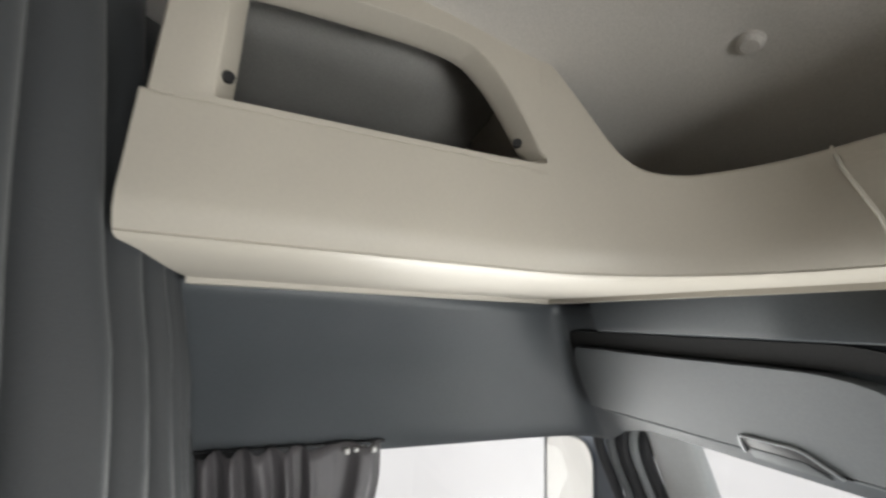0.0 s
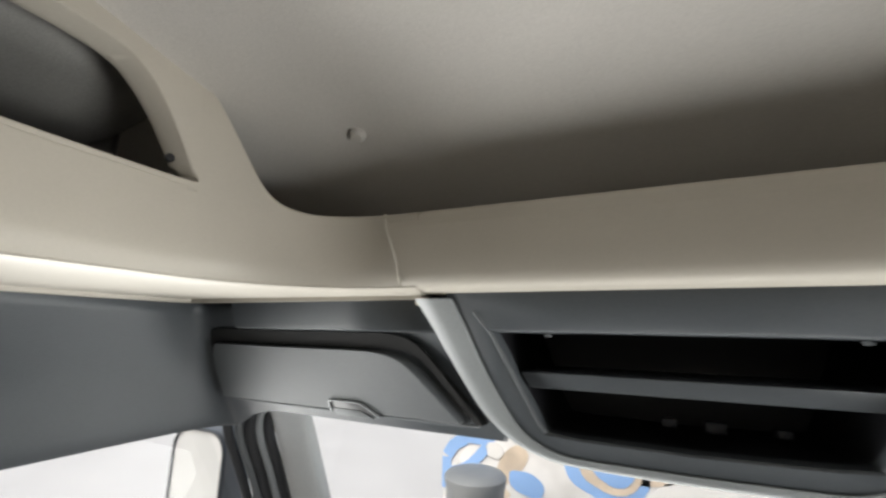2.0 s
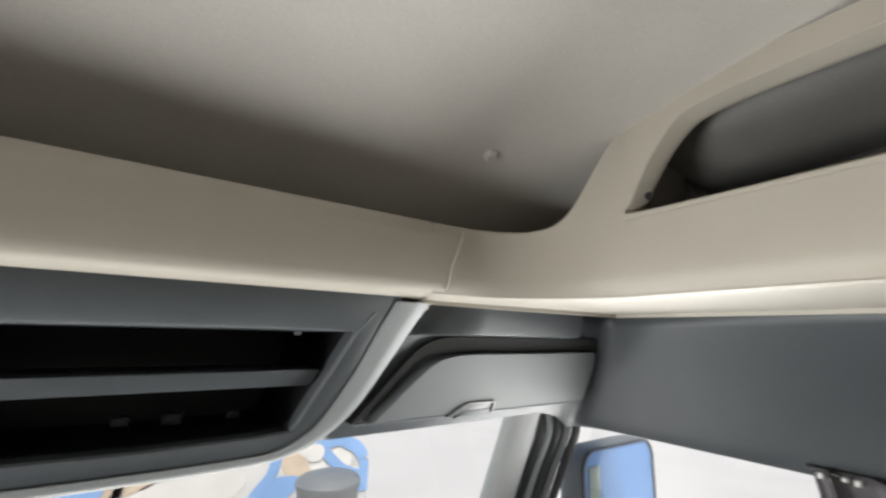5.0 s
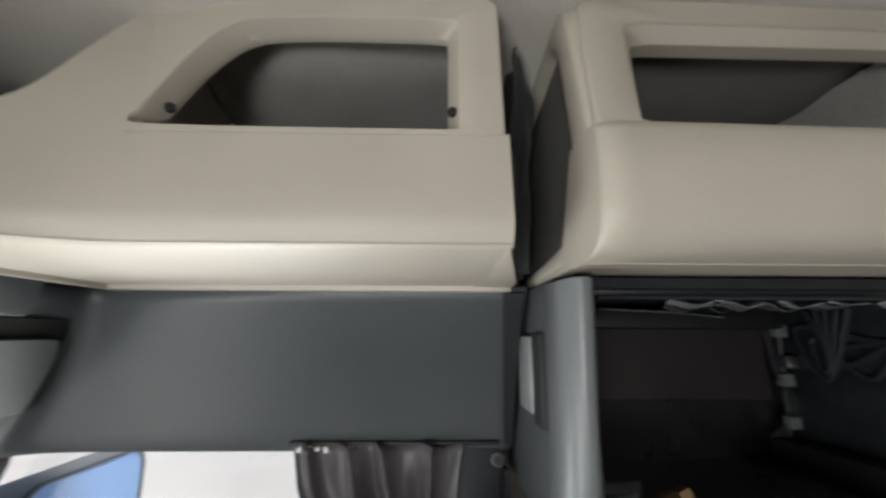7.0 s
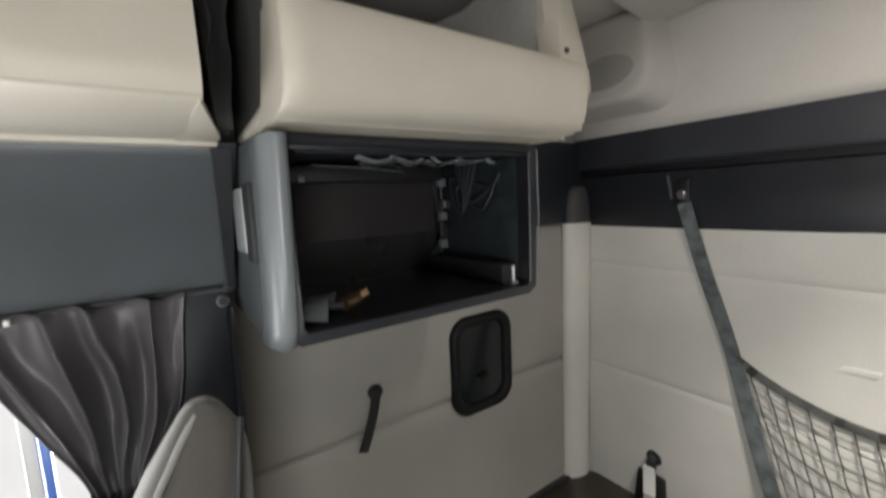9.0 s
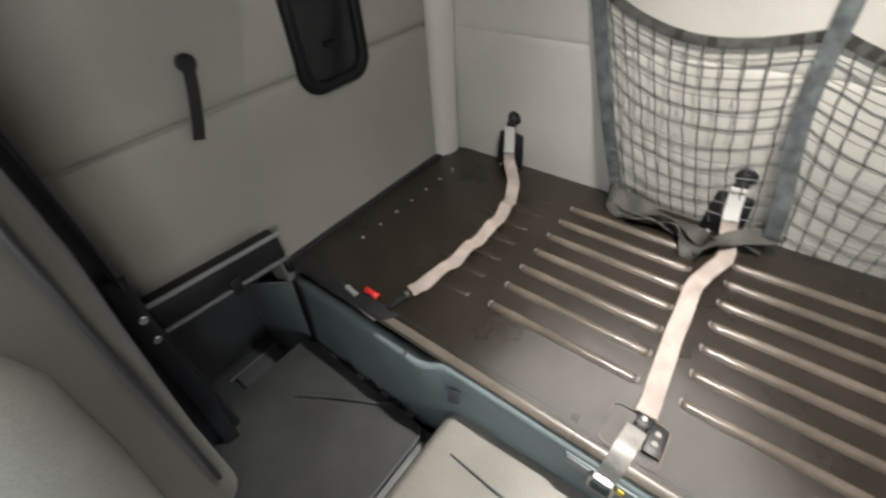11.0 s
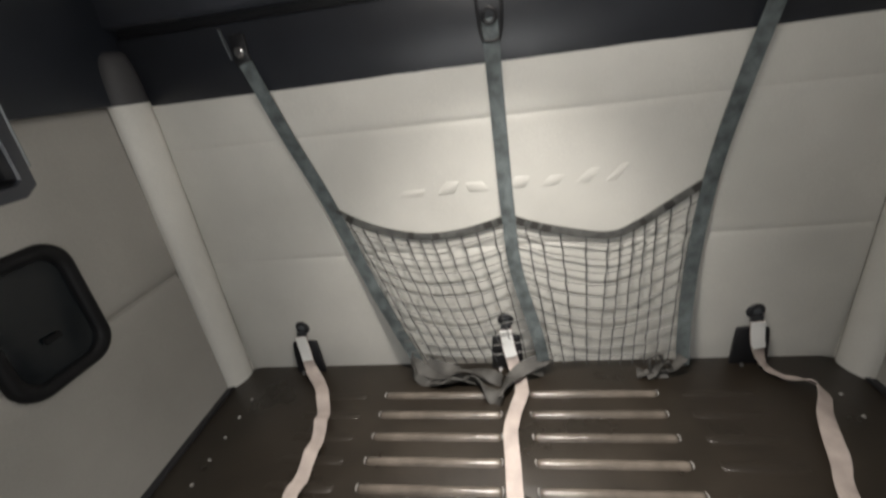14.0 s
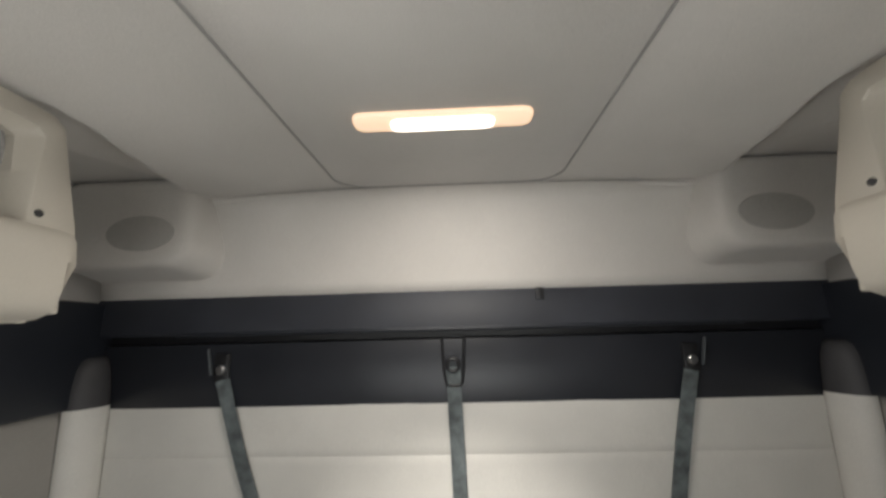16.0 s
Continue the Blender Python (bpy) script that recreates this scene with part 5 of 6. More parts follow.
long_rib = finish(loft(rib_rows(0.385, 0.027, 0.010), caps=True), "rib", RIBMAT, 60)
# pale crescent laid on each rib end as a modelled glint
rib_glint = finish(tube([(-0.002 + 0.007 * math.cos(a), 0.0118 * math.sin(a), 0.0055 * math.cos(a)) for a in [-1.2 + 0.3 * i for i in range(9)]], [0.0006, 0.0014, 0.002, 0.0022, 0.0022, 0.0022, 0.002, 0.0014, 0.0006], 6), "rib_glint", DULLSTEEL, 60)
short_rib = finish(loft(rib_rows(0.20, 0.030, 0.0022), caps=True), "rib", BOARD, 60)
for s in (1, -1):
    for k in range(7):
        y = 0.174 + 0.0833 * k
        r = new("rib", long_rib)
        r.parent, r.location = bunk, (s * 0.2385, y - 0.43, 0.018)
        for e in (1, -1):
            tip = new("rib_glint", rib_glint)
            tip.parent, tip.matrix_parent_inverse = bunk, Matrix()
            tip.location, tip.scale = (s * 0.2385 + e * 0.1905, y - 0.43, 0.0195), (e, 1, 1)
        r2 = new("side_rib", short_rib)
        r2.parent, r2.location = bunk, (s * 0.60, y - 0.43, 0.018)
        part("rivet", disc((s * 0.925, 0.183 + 0.0815 * k, 0.498), (0, 0, 1), 0.0055, 0.0025, 10, 0.001), DULLSTEEL, bunk, "small steel rivet")
pl = [(px + 0.009, py + 0.797) for px, py in rounded(0.120, 0.102, 0.018, 4)]
part("latch_plate", ring([Vector((x, y, 0.498)) for x, y in pl], [Vector((0.009 + (x - 0.009) * 0.94, 0.797 + (y - 0.797) * 0.94, 0.498)) for x, y in pl], (0, 0, 1), 0.003), RIBMAT, bunk, "pressed outline round the latch")
latch = part("latch", box(-0.046, -0.012, 0.754, 0.822, 0.498, 0.507, 0.003), BLACK, bunk, "black latch plate with two steel studs")
for y in (0.775, 0.798):
    part("stud", disc((-0.029, y, 0.507), (0, 0, 1), 0.0065, 0.003, 14, 0.001), DULLSTEEL, latch)
solo("red_tag", loft([[Vector((0.700, 0.822, 0.503)), Vector((0.728, 0.826, 0.507)), Vector((0.754, 0.820, 0.503))], [Vector((0.698, 0.832, 0.509)), Vector((0.725, 0.834, 0.511)), Vector((0.750, 0.832, 0.508))], [Vector((0.697, 0.844, 0.504)), Vector((0.722, 0.840, 0.507)), Vector((0.746, 0.845, 0.503))]]), RED, "small bright red fabric tag on the bunk edge", "tag", solid=0.0015)
part("lock_pin", tube([(0.78, 0.857, 0.500), (0.86, 0.853, 0.500)], 0.008, 8), RUBBER, bunk)
part("lock_sleeve", tube([(0.755, 0.862, 0.502), (0.80, 0.856, 0.502)], 0.009, 10), DULLSTEEL, bunk)


def restraint(x, mid, end, across=(1, 0, 0)):
    """A bunk restraint strap from its wall anchor over the board."""
    t = thing("restraint_strap", "pinkish grey webbing restraint strap lying over the bunk board", "strap", (x, 0.03, 0.5), group="bunk restraint straps")
    part("anchor_plate", plate([(x - 0.056, 0.034, 0.495), (x + 0.056, 0.034, 0.495), (x + 0.052, 0.030, 0.58), (x + 0.047, 0.026, 0.628), (x + 0.024, 0.026, 0.632), (x - 0.024, 0.026, 0.632), (x - 0.047, 0.026, 0.628), (x - 0.052, 0.030, 0.58)], (0, 1, 0), 0.012, 0.004), BLACK, t, "black anchor plate")
    knob = part("wall_knob", tube([(x - 0.003, 0.0, 0.684), (x - 0.003, 0.012, 0.686), (x - 0.003, 0.022, 0.688), (x - 0.003, 0.030, 0.688), (x - 0.003, 0.032, 0.688)], [0.022, 0.030, 0.029, 0.022, 0.012], 20), RUBBER, t, "round black wall knob")
    part("knob_cap", disc((x - 0.003, 0.032, 0.688), (0, 1, 0), 0.011, 0.003, 16, 0.001), GREY, knob, "dull centre of the knob")
    part("strap_eye", ribbon([(x - 0.002, 0.036, 0.676), (x - 0.001, 0.044, 0.650)], 0.036, 0.004, (1, 0, 0)), RUBBER, t, "black strap eye under the knob")
    part("anchor_bolt", disc((x - 0.026, 0.058, 0.500), (0, 0.3, 1), 0.006, 0.006, 10), STEEL, t)
    part("anchor_bolt", disc((x + 0.026, 0.058, 0.500), (0, 0.3, 1), 0.006, 0.006, 10), STEEL, t)
    pts = [(x, 0.048, 0.662), (x + (mid[0][0] - x) * 0.3, 0.055, 0.60)] + mid + [end]
    acr = smoothed(across if isinstance(across, list) else [across] * len(pts), 4)
    run = smoothed(pts, 4)
    for k in range(9, len(run) - 2):
        run[k] = run[k] + Vector((0.0006 * math.sin(k * 1.1 + x * 9), 0, 0.0022 * abs(math.sin(k * 0.83 + x * 5))))
        acr[k] = acr[k].normalized() + Vector((0, 0, 0.11 * math.sin(k * 0.9 + x * 7)))
    part("webbing", ribbon(run, 0.042, 0.0025, acr, n=3), WEB, t)
    part("label", ribbon([run[0] + Vector((0, 0.003, 0)), run[2] + Vector((0, 0.003, 0)), run[4] + Vector((0, 0.003, 0)), run[6] + Vector((0, 0.003, 0.001))], 0.039, 0.0042, (1, 0, 0)), WHITE, t, "white printed label")
    e = Vector(end)
    part("buckle", box(e.x - 0.014, e.x + 0.014, e.y + 0.002, e.y + 0.032, e.z - 0.004, e.z + 0.008, 0.004), BLACK, t, "black buckle")
    part("buckle_bolt", disc((e.x, e.y + 0.017, e.z + 0.008), (0, 0, 1), 0.007, 0.004, 14, 0.002), STEEL, t)
    part("tail", ribbon([(e.x, e.y + 0.03, e.z + 0.004), (e.x + 0.004 * (1 if x > 0 else -1), e.y + 0.075, e.z + 0.004), (e.x + 0.01 * (1 if x > 0 else -1), e.y + 0.10, e.z - 0.03)], 0.018, 0.004, (1, 0, 0)), BLACK, t, "black strap tail")
    return t


restraint(0.754, [(0.735, 0.075, 0.54), (0.685, 0.13, 0.512), (0.650, 0.19, 0.522), (0.625, 0.25, 0.505), (0.611, 0.30, 0.520), (0.602, 0.36, 0.506), (0.597, 0.42, 0.519), (0.597, 0.48, 0.506), (0.600, 0.54, 0.518), (0.604, 0.60, 0.505), (0.612, 0.66, 0.514), (0.622, 0.725, 0.505)], (0.637, 0.765, 0.505))
restraint(0.018, [(-0.004, 0.08, 0.535), (-0.022, 0.14, 0.514), (-0.018, 0.20, 0.52), (0.006, 0.27, 0.512), (0.018, 0.34, 0.517), (0.016, 0.46, 0.507), (0.012, 0.58, 0.507), (0.006, 0.68, 0.507)], (0.004, 0.748, 0.508))
restraint(-0.75, [(-0.768, 0.062, 0.545), (-0.781, 0.085, 0.512), (-0.815, 0.120, 0.507), (-0.858, 0.155, 0.520), (-0.866, 0.200, 0.522), (-0.825, 0.275, 0.509), (-0.772, 0.395, 0.518), (-0.738, 0.475, 0.506), (-0.700, 0.575, 0.512), (-0.668, 0.655, 0.506)], (-0.640, 0.750, 0.507), [(1, 0, 0), (1, 0.1, 0), (1, 0.5, 0.1), (0.5, 1, 0.2), (0.35, 1, 0.4), (0.4, 0.9, 0.9), (1, 0.5, 0.6), (1, 0.3, 0.1), (1, 0.28, -0.1), (1, 0.28, 0.05), (1, 0.3, 0), (1, 0.3, 0), (1, 0.3, 0)])
# loop of the middle strap down to the fascia
loop = thing("front_buckle", "clear-grey strap with a steel buckle hooked over the bunk front", "buckle")
part("strap", ribbon([(0.009, 0.79, 0.514), (0.014, 0.84, 0.520), (0.018, 0.875, 0.508), (0.022, 0.895, 0.47)], 0.040, 0.003, (1, 0, 0)), DULLSTEEL, loop)
part("buckle_frame", loft([[Vector((0.024 + px * k, 0.899 + d, 0.44 + pz * k)) for px, pz in rounded(0.052, 0.06, 0.008, 3)] for k, d in ((1.0, -0.006), (1.0, 0.008), (0.74, 0.008), (0.74, -0.006))], closed=True), STEEL, loop, "steel buckle")
part("yellow_tag", box(-0.016, -0.004, 0.898, 0.902, 0.448, 0.468), YELLOW, loop, "small yellow tag")

# fascia under the bunk, tunnel and floor beside it
fas = thing("bunk_fascia", "blue-grey moulded fascia below the bunk with a deep central recess", "fascia")
# plan of the rim: proud at the ends, drawn back behind the tunnel, joined by an S-shaped shoulder on each side
RIM = [(-1.05, 0.892, 0.425), (-0.70, 0.895, 0.425), (-0.56, 0.905, 0.428), (-0.520, 0.903, 0.430), (-0.475, 0.900, 0.450), (-0.445, 0.892, 0.468), (-0.40, 0.887, 0.474), (-0.20, 0.886, 0.476), (0.05, 0.885, 0.476), (0.25, 0.886, 0.476), (0.40, 0.886, 0.474), (0.435, 0.888, 0.470), (0.465, 0.897, 0.452), (0.50, 0.903, 0.436), (0.56, 0.899, 0.432), (0.75, 0.895, 0.430), (1.035, 0.890, 0.425)]
LOW = [(-1.05, 0.925, 0.10), (-0.80, 0.925, 0.10), (-0.62, 0.926, 0.12), (-0.56, 0.928, 0.14), (-0.50, 0.930, 0.18), (-0.42, 0.925, 0.27), (-0.33, 0.899, 0.392), (-0.20, 0.893, 0.402), (0.05, 0.896, 0.350), (0.24, 0.899, 0.330), (0.350, 0.902, 0.318), (0.405, 0.914, 0.25), (0.445, 0.919, 0.18), (0.50, 0.920, 0.15), (0.56, 0.920, 0.15), (0.78, 0.920, 0.15), (1.035, 0.912, 0.12)]
top, low = smoothed(RIM, 4), smoothed(LOW, 4)
rows = [[Vector((p.x, 0.868, p.z + 0.002)) for p in top], [Vector((p.x, p.y - 0.006, p.z + 0.001)) for p in top], [Vector((p.x, p.y, p.z - 0.005)) for p in top]]
for k in range(1, 9):
    v = k / 8
    rows.append([Vector((lerp(p.x, q.x, v), lerp(p.y, q.y, v ** 1.3), lerp(p.z - 0.005, q.z, v))) for p, q in zip(top, low)])
part("panel", loft(rows), BLUEGREY, fas, solid=0.006, smooth=45)
part("handle_strip", plate([(-0.115, 0.890, 0.470), (0.105, 0.890, 0.470), (0.105, 0.893, 0.438), (-0.115, 0.893, 0.438)], (0, 1, 0), 0.006, 0.002), BLUEGREY, fas, "moulded handle strip")
part("handle_end", plate([(0.05, 0.895, 0.466), (0.10, 0.895, 0.466), (0.10, 0.897, 0.442), (0.05, 0.897, 0.442)], (0, 1, 0), 0.005, 0.002), LIGHTGREY, fas)
part("handle_end", plate([(-0.112, 0.895, 0.466), (-0.06, 0.895, 0.466), (-0.06, 0.897, 0.442), (-0.112, 0.897, 0.442)], (0, 1, 0), 0.005, 0.002), LIGHTGREY, fas)
part("blank_plug", plate([(0.372, 0.899, 0.432), (0.402, 0.905, 0.425), (0.396, 0.918, 0.385), (0.366, 0.909, 0.392)], (0.3, 1, 0.2), 0.004, 0.0015), GREY, fas, "dark grey square plug")
part("edge_clip", tube([(0.535, 0.900, 0.470), (0.545, 0.918, 0.448)], 0.004, 6), STEEL, fas, "small bright clip")
for k in range(6):
    part("hinge_stub", box(0.53 + 0.055 * k, 0.56 + 0.055 * k, 0.918, 0.936, 0.150, 0.170 + 0.006 * (k % 2), 0.003), BLACK if k % 2 else GREY, fas)
# dark panel with a recessed handle at the driver's end of the bunk
end = thing("storage_box", "dark blue-grey storage box with a recessed handle beside the bunk", "storage box", (-0.8, 0.92, 0.1))
ep = [(-0.528, 0.915, 0.445), (-0.545, 0.912, 0.490), (-0.590, 0.900, 0.585), (-0.75, 0.900, 0.60), (-1.0, 0.900, 0.60), (-1.0, 0.940, 0.13), (-0.53, 0.940, 0.15)]
part("panel", plate([(x, y + 0.012, z) for x, y, z in ep], (0, 1, 0.1), 0.014, 0.004), NAVY2, end)
part("handle_recess", plate([(-0.585, 0.940, 0.43), (-0.655, 0.936, 0.47), (-0.668, 0.938, 0.43), (-0.600, 0.944, 0.385)], (0, 1, 0.1), 0.008, 0.003), POSTDARK, end, "dark recess of the handle")
part("handle_edge", tube([(-0.600, 0.953, 0.385), (-0.664, 0.947, 0.428), (-0.655, 0.945, 0.468)], 0.003, 6), LIGHTGREY, end, "pale worn handle edge")
tun = thing("engine_tunnel", "scuffed grey rubber-covered engine tunnel between the seats", "engine tunnel", kind="structure")
sect = smoothed([(-0.56, 0.0, 0), (-0.52, 0.10, 0), (-0.46, 0.20, 0), (-0.41, 0.29, 0), (-0.365, 0.355, 0), (-0.32, 0.388, 0), (-0.26, 0.400, 0), (-0.18, 0.396, 0), (-0.08, 0.378, 0), (0.04, 0.356, 0), (0.16, 0.342, 0), (0.28, 0.335, 0), (0.365, 0.330, 0), (0.392, 0.320, 0), (0.412, 0.28, 0), (0.445, 0.16, 0), (0.455, 0.0, 0)], 4)
part("cover", loft([[Vector((p.x, y, p.y + (0.006 * noise.noise(Vector((p.x * 5, y * 5, 3))) if y > 0.9 else 0) - 0.012 * max(0, (y - 1.0)))) for p in sect] for y in (0.888, 0.91, 0.94, 0.98, 1.02, 1.06, 1.10, 1.16, 1.24, 1.4, 1.6, 2.45)]), MATMAT, tun)
# light grey tube added as the bright highlight on the tunnel's corner
part("edge_highlight", tube(smoothed([(-0.235, 0.896, 0.414), (-0.27, 0.900, 0.414), (-0.305, 0.905, 0.402), (-0.340, 0.918, 0.376), (-0.370, 0.950, 0.350), (-0.400, 1.0, 0.312), (-0.425, 1.06, 0.272), (-0.45, 1.13, 0.23)], 4), [0.004 + 0.0006 * min(i, 10) for i in range(29)], 8), LIGHTGREY, tun, "pale highlight modelled along the tunnel corner")
part("mat_seam", tube([(0.33, 1.0, 0.3345), (0.10, 1.015, 0.350), (-0.05, 1.03, 0.373)], 0.0025, 6), GREY, tun)
mat_t = thing("floor_mat", "dark grey carpet floor mat with a raised bound edge", "floor mat")
part("mat", plate([(0.478, 0.965, 0.135), (0.495, 0.940, 0.135), (0.55, 0.932, 0.135), (1.0, 0.928, 0.135), (1.045, 0.96, 0.135), (1.045, 1.4, 0.135), (0.478, 1.4, 0.135)], (0, 0, 1), 0.022, 0.006), FLOORMAT, mat_t)
part("edge", tube(smoothed([(0.481, 1.38, 0.157), (0.481, 1.08, 0.157), (0.481, 0.975, 0.157), (0.498, 0.944, 0.157)], 5), 0.004, 6), MIDGREY, mat_t, "pale bound edge")
part("fold", tube(smoothed([(0.62, 0.945, 0.160), (0.70, 0.99, 0.168), (0.79, 1.04, 0.166), (0.89, 1.10, 0.160)], 5), [0.007] * 16, 8, flat=0.6), FLOORMAT, mat_t)
solo("step_platform", box(0.46, 1.05, 0.93, 1.6, 0.0, 0.135, 0.01), GREY, "low grey platform beside the tunnel", kind="structure")
# step wells by the doors
for s in (1, -1):
    well = thing("step_well", "deep dark door step with a pale edged tread", "door step", kind="structure")
    part("back_panel", plate([(s * 1.037, 0.895, 0.415), (s * 1.10, 0.920, 0.395), (s * 1.16, 0.940, 0.372), (s * 1.37, 0.945, 0.25), (s * 1.37, 0.950, -0.10), (s * 1.037, 0.912, -0.10)], (0, -1, 0), 0.012, 0.003), BLUEGREY, well, "blue-grey back panel of the step")
    part("pale_edge", tube(smoothed([(s * 1.04, 0.897, 0.415), (s * 1.10, 0.921, 0.397), (s * 1.16, 0.942, 0.374), (s * 1.25, 0.948, 0.32), (s * 1.36, 0.95, 0.258), (s * 1.385, 1.0, 0.25), (s * 1.39, 1.2, 0.25)], 3), 0.0035, 6), LIGHTGREY, well, "pale worn edge")
    part("corner_seam", tube([(s * 1.036, 0.895, 0.42), (s * 1.036, 0.905, 0.26), (s * 1.036, 0.915, 0.06)], 0.008, 6), BLACK, well)
    part("tread", box(s * 1.0, s * 1.42, 0.90, 1.42, -0.14, -0.10), GREY, well)
    part("tread_pad", box(s * 1.17, s * 1.318, 0.97, 1.16, -0.10, -0.078, 0.010, 3), MIDGREY, well, "worn grey tread pad")
    part("tread_edge", tube([(s * 1.325, 0.955, -0.09), (s * 1.325, 1.18, -0.09)], 0.006, 6), LIGHTGREY, well, "pale tread edge")
    part("outer_wall", box(s * 1.40, s * 1.44, 0.86, 1.43, -0.14, 0.60), GREY, well)
    part("soffit", box(s * 1.06, s * 1.44, 0.86, 1.43, 0.552, 0.575), POSTDARK, well)
    part("front_wall", box(s * 1.06, s * 1.44, 1.40, 1.43, -0.14, 0.60), GREY, well)
    part("back_fill", box(s * 1.04, s * 1.44, 0.862, 0.880, -0.14, 0.46), GREY, well)

# ---- luggage net on the rear wall ----
net = thing("luggage_net", "dark cord luggage net with blue-grey webbing straps on the rear wall", "luggage net", (0, 0.05, 0.56))
for pts in ([(0.661, 0.046, 1.563), (0.605, 0.040, 1.37), (0.525, 0.038, 1.137), (0.432, 0.047, 0.82), (0.336, 0.054, 0.545)],
            [(0.003, 0.045, 1.585), (-0.004, 0.04, 1.35), (-0.014, 0.045, 1.07), (-0.03, 0.062, 0.885), (-0.085, 0.078, 0.655), (-0.10, 0.082, 0.56)],
            [(-0.647, 0.046, 1.563), (-0.604, 0.04, 1.37), (-0.562, 0.038, 1.142), (-0.540, 0.045, 0.90), (-0.534, 0.058, 0.70), (-0.540, 0.072, 0.52)]):
    part("strap", ribbon(pts, 0.040, 0.003, (1, 0, 0)), NETWEB, net)
TOPS = {1: [(0.525, 1.147), (0.43, 1.090), (0.32, 1.050), (0.222, 1.036), (0.11, 1.046), (-0.012, 1.078)], -1: [(-0.018, 1.078), (-0.12, 1.040), (-0.296, 1.003), (-0.38, 1.030), (-0.449, 1.075), (-0.565, 1.152)]}


def net_point(k, u, v):
    top = TOPS[k]
    f = u * (len(top) - 1)
    i = min(int(f), len(top) - 2)
    x, z = (lerp(a, b_, f - i) for a, b_ in zip(top[i], top[i + 1]))
    if k > 0:
        bx, bz = lerp(0.335, -0.085, u), 0.535
    else:
        bx, bz = lerp(-0.10, -0.535, u), 0.518
    y = 0.034 + 0.024 * v ** 2 + 0.012 * math.sin(v * math.pi) ** 0.8 * math.sin(max(0.02, u) * math.pi) ** 0.5
    wob = 0.003 * noise.noise(Vector((x * 9, v * 7, k)))
    return Vector((lerp(x, bx, v) + wob, y + wob, lerp(z - 0.016, bz, v) - 0.02 * math.sin(v * math.pi) * math.sin(u * math.pi)))


for k in (1, -1):
    part("hem", ribbon([net_point(k, u, 0.0) + Vector((0, 0.002, -0.006)) for u in (0, 0.2, 0.4, 0.6, 0.8, 1.0)], 0.026, 0.003, (0, 0.1, 1)), HEMWEB, net, "dark blue-grey webbing hem")
    for u0 in ((0.02, 0.09, 0.44, 0.60, 0.88, 0.95) if k > 0 else (0.04, 0.12, 0.18, 0.62, 0.80, 0.92)):
        part("hem_binding", ribbon([net_point(k, u0 + d, 0.0) + Vector((0, 0.0045, -0.006)) for d in (0, 0.02, 0.04)], 0.024, 0.002, (0.15, 0.1, 1)), HEAPWEB, net, "black binding round the hem")
    b = bmesh.new()
    b2 = bmesh.new()
    nu, nv = 12, 12
    for i in range(1, nu):
        tube([net_point(k, i / nu + 0.004 * math.sin(v * 3 + i), v / 14) for v in range(15)], 0.0022, 5, bm=b, caps=False)
    for j in range(1, nv):
        tube([net_point(k, u / 14, j / nv + 0.004 * math.sin(u * 0.9 + j)) + Vector((0, 0.001, 0)) for u in range(15)], 0.0016, 5, bm=b2, caps=False)
    part("netting", b, CORD, net, "dark grey upright cords")["kind"] = "stuff"
    part("netting", b2, CORD2, net, "mid grey cross cords")["kind"] = "stuff"
for x, m_ in ((0.669, BLACK), (-0.654, BLACK)):
    hook = thing("strap_bracket", "black wall bracket holding a net strap", "bracket", group="net brackets")
    part("plate", box(x - 0.022, x + 0.022, 0.03, 0.044, 1.555, 1.635, 0.004), BLACK, hook)
    part("bolt", disc((x, 0.044, 1.590), (0, 1, 0), 0.013, 0.009, 16, 0.003), STEEL, hook)
    s = 1 if x > 0 else -1
    part("lever", plate([(x + s * 0.026, 0.034, 1.575), (x + s * 0.032, 0.034, 1.575), (x + s * 0.046, 0.034, 1.65), (x + s * 0.040, 0.034, 1.65)], (0, 1, 0), 0.014, 0.002), GREY, hook)
hook = thing("strap_bracket", "black wire loop bracket holding the middle net strap", "bracket", group="net brackets")
part("wire_loop", tube(smoothed([(0.034, 0.036, 1.665), (0.030, 0.046, 1.60), (0.024, 0.046, 1.545), (0.012, 0.046, 1.535), (-0.010, 0.046, 1.535), (-0.022, 0.046, 1.545), (-0.027, 0.046, 1.60), (-0.030, 0.036, 1.665)], 4), 0.004, 8), BLACK, hook)
part("ring", tube([(0.003 + 0.017 * math.cos(a), 0.050, 1.590 + 0.017 * math.sin(a)) for a in [2 * math.pi * i / 20 for i in range(21)]], 0.005, 8), BLACK, hook)

# crumpled straps at the foot of the net
cr = thing("loose_webbing", "crumpled blue-grey webbing heaped at the foot of the net", "loose strap", (0.15, 0.12, 0.5))


def folded(points, width, seed, parent):
    """A limp strap lying in soft folds."""
    rnd = random.Random(seed)
    acr = []
    for i in range(len(points)):
        a = 0.85 * math.sin(i * 1.7 + seed) + rnd.uniform(-0.4, 0.4)
        acr.append((0.25 * math.cos(i + seed), math.cos(a), math.sin(a)))
    part("strap", ribbon(points, width, 0.004, acr, n=7), HEAPWEB, parent, smooth=60)


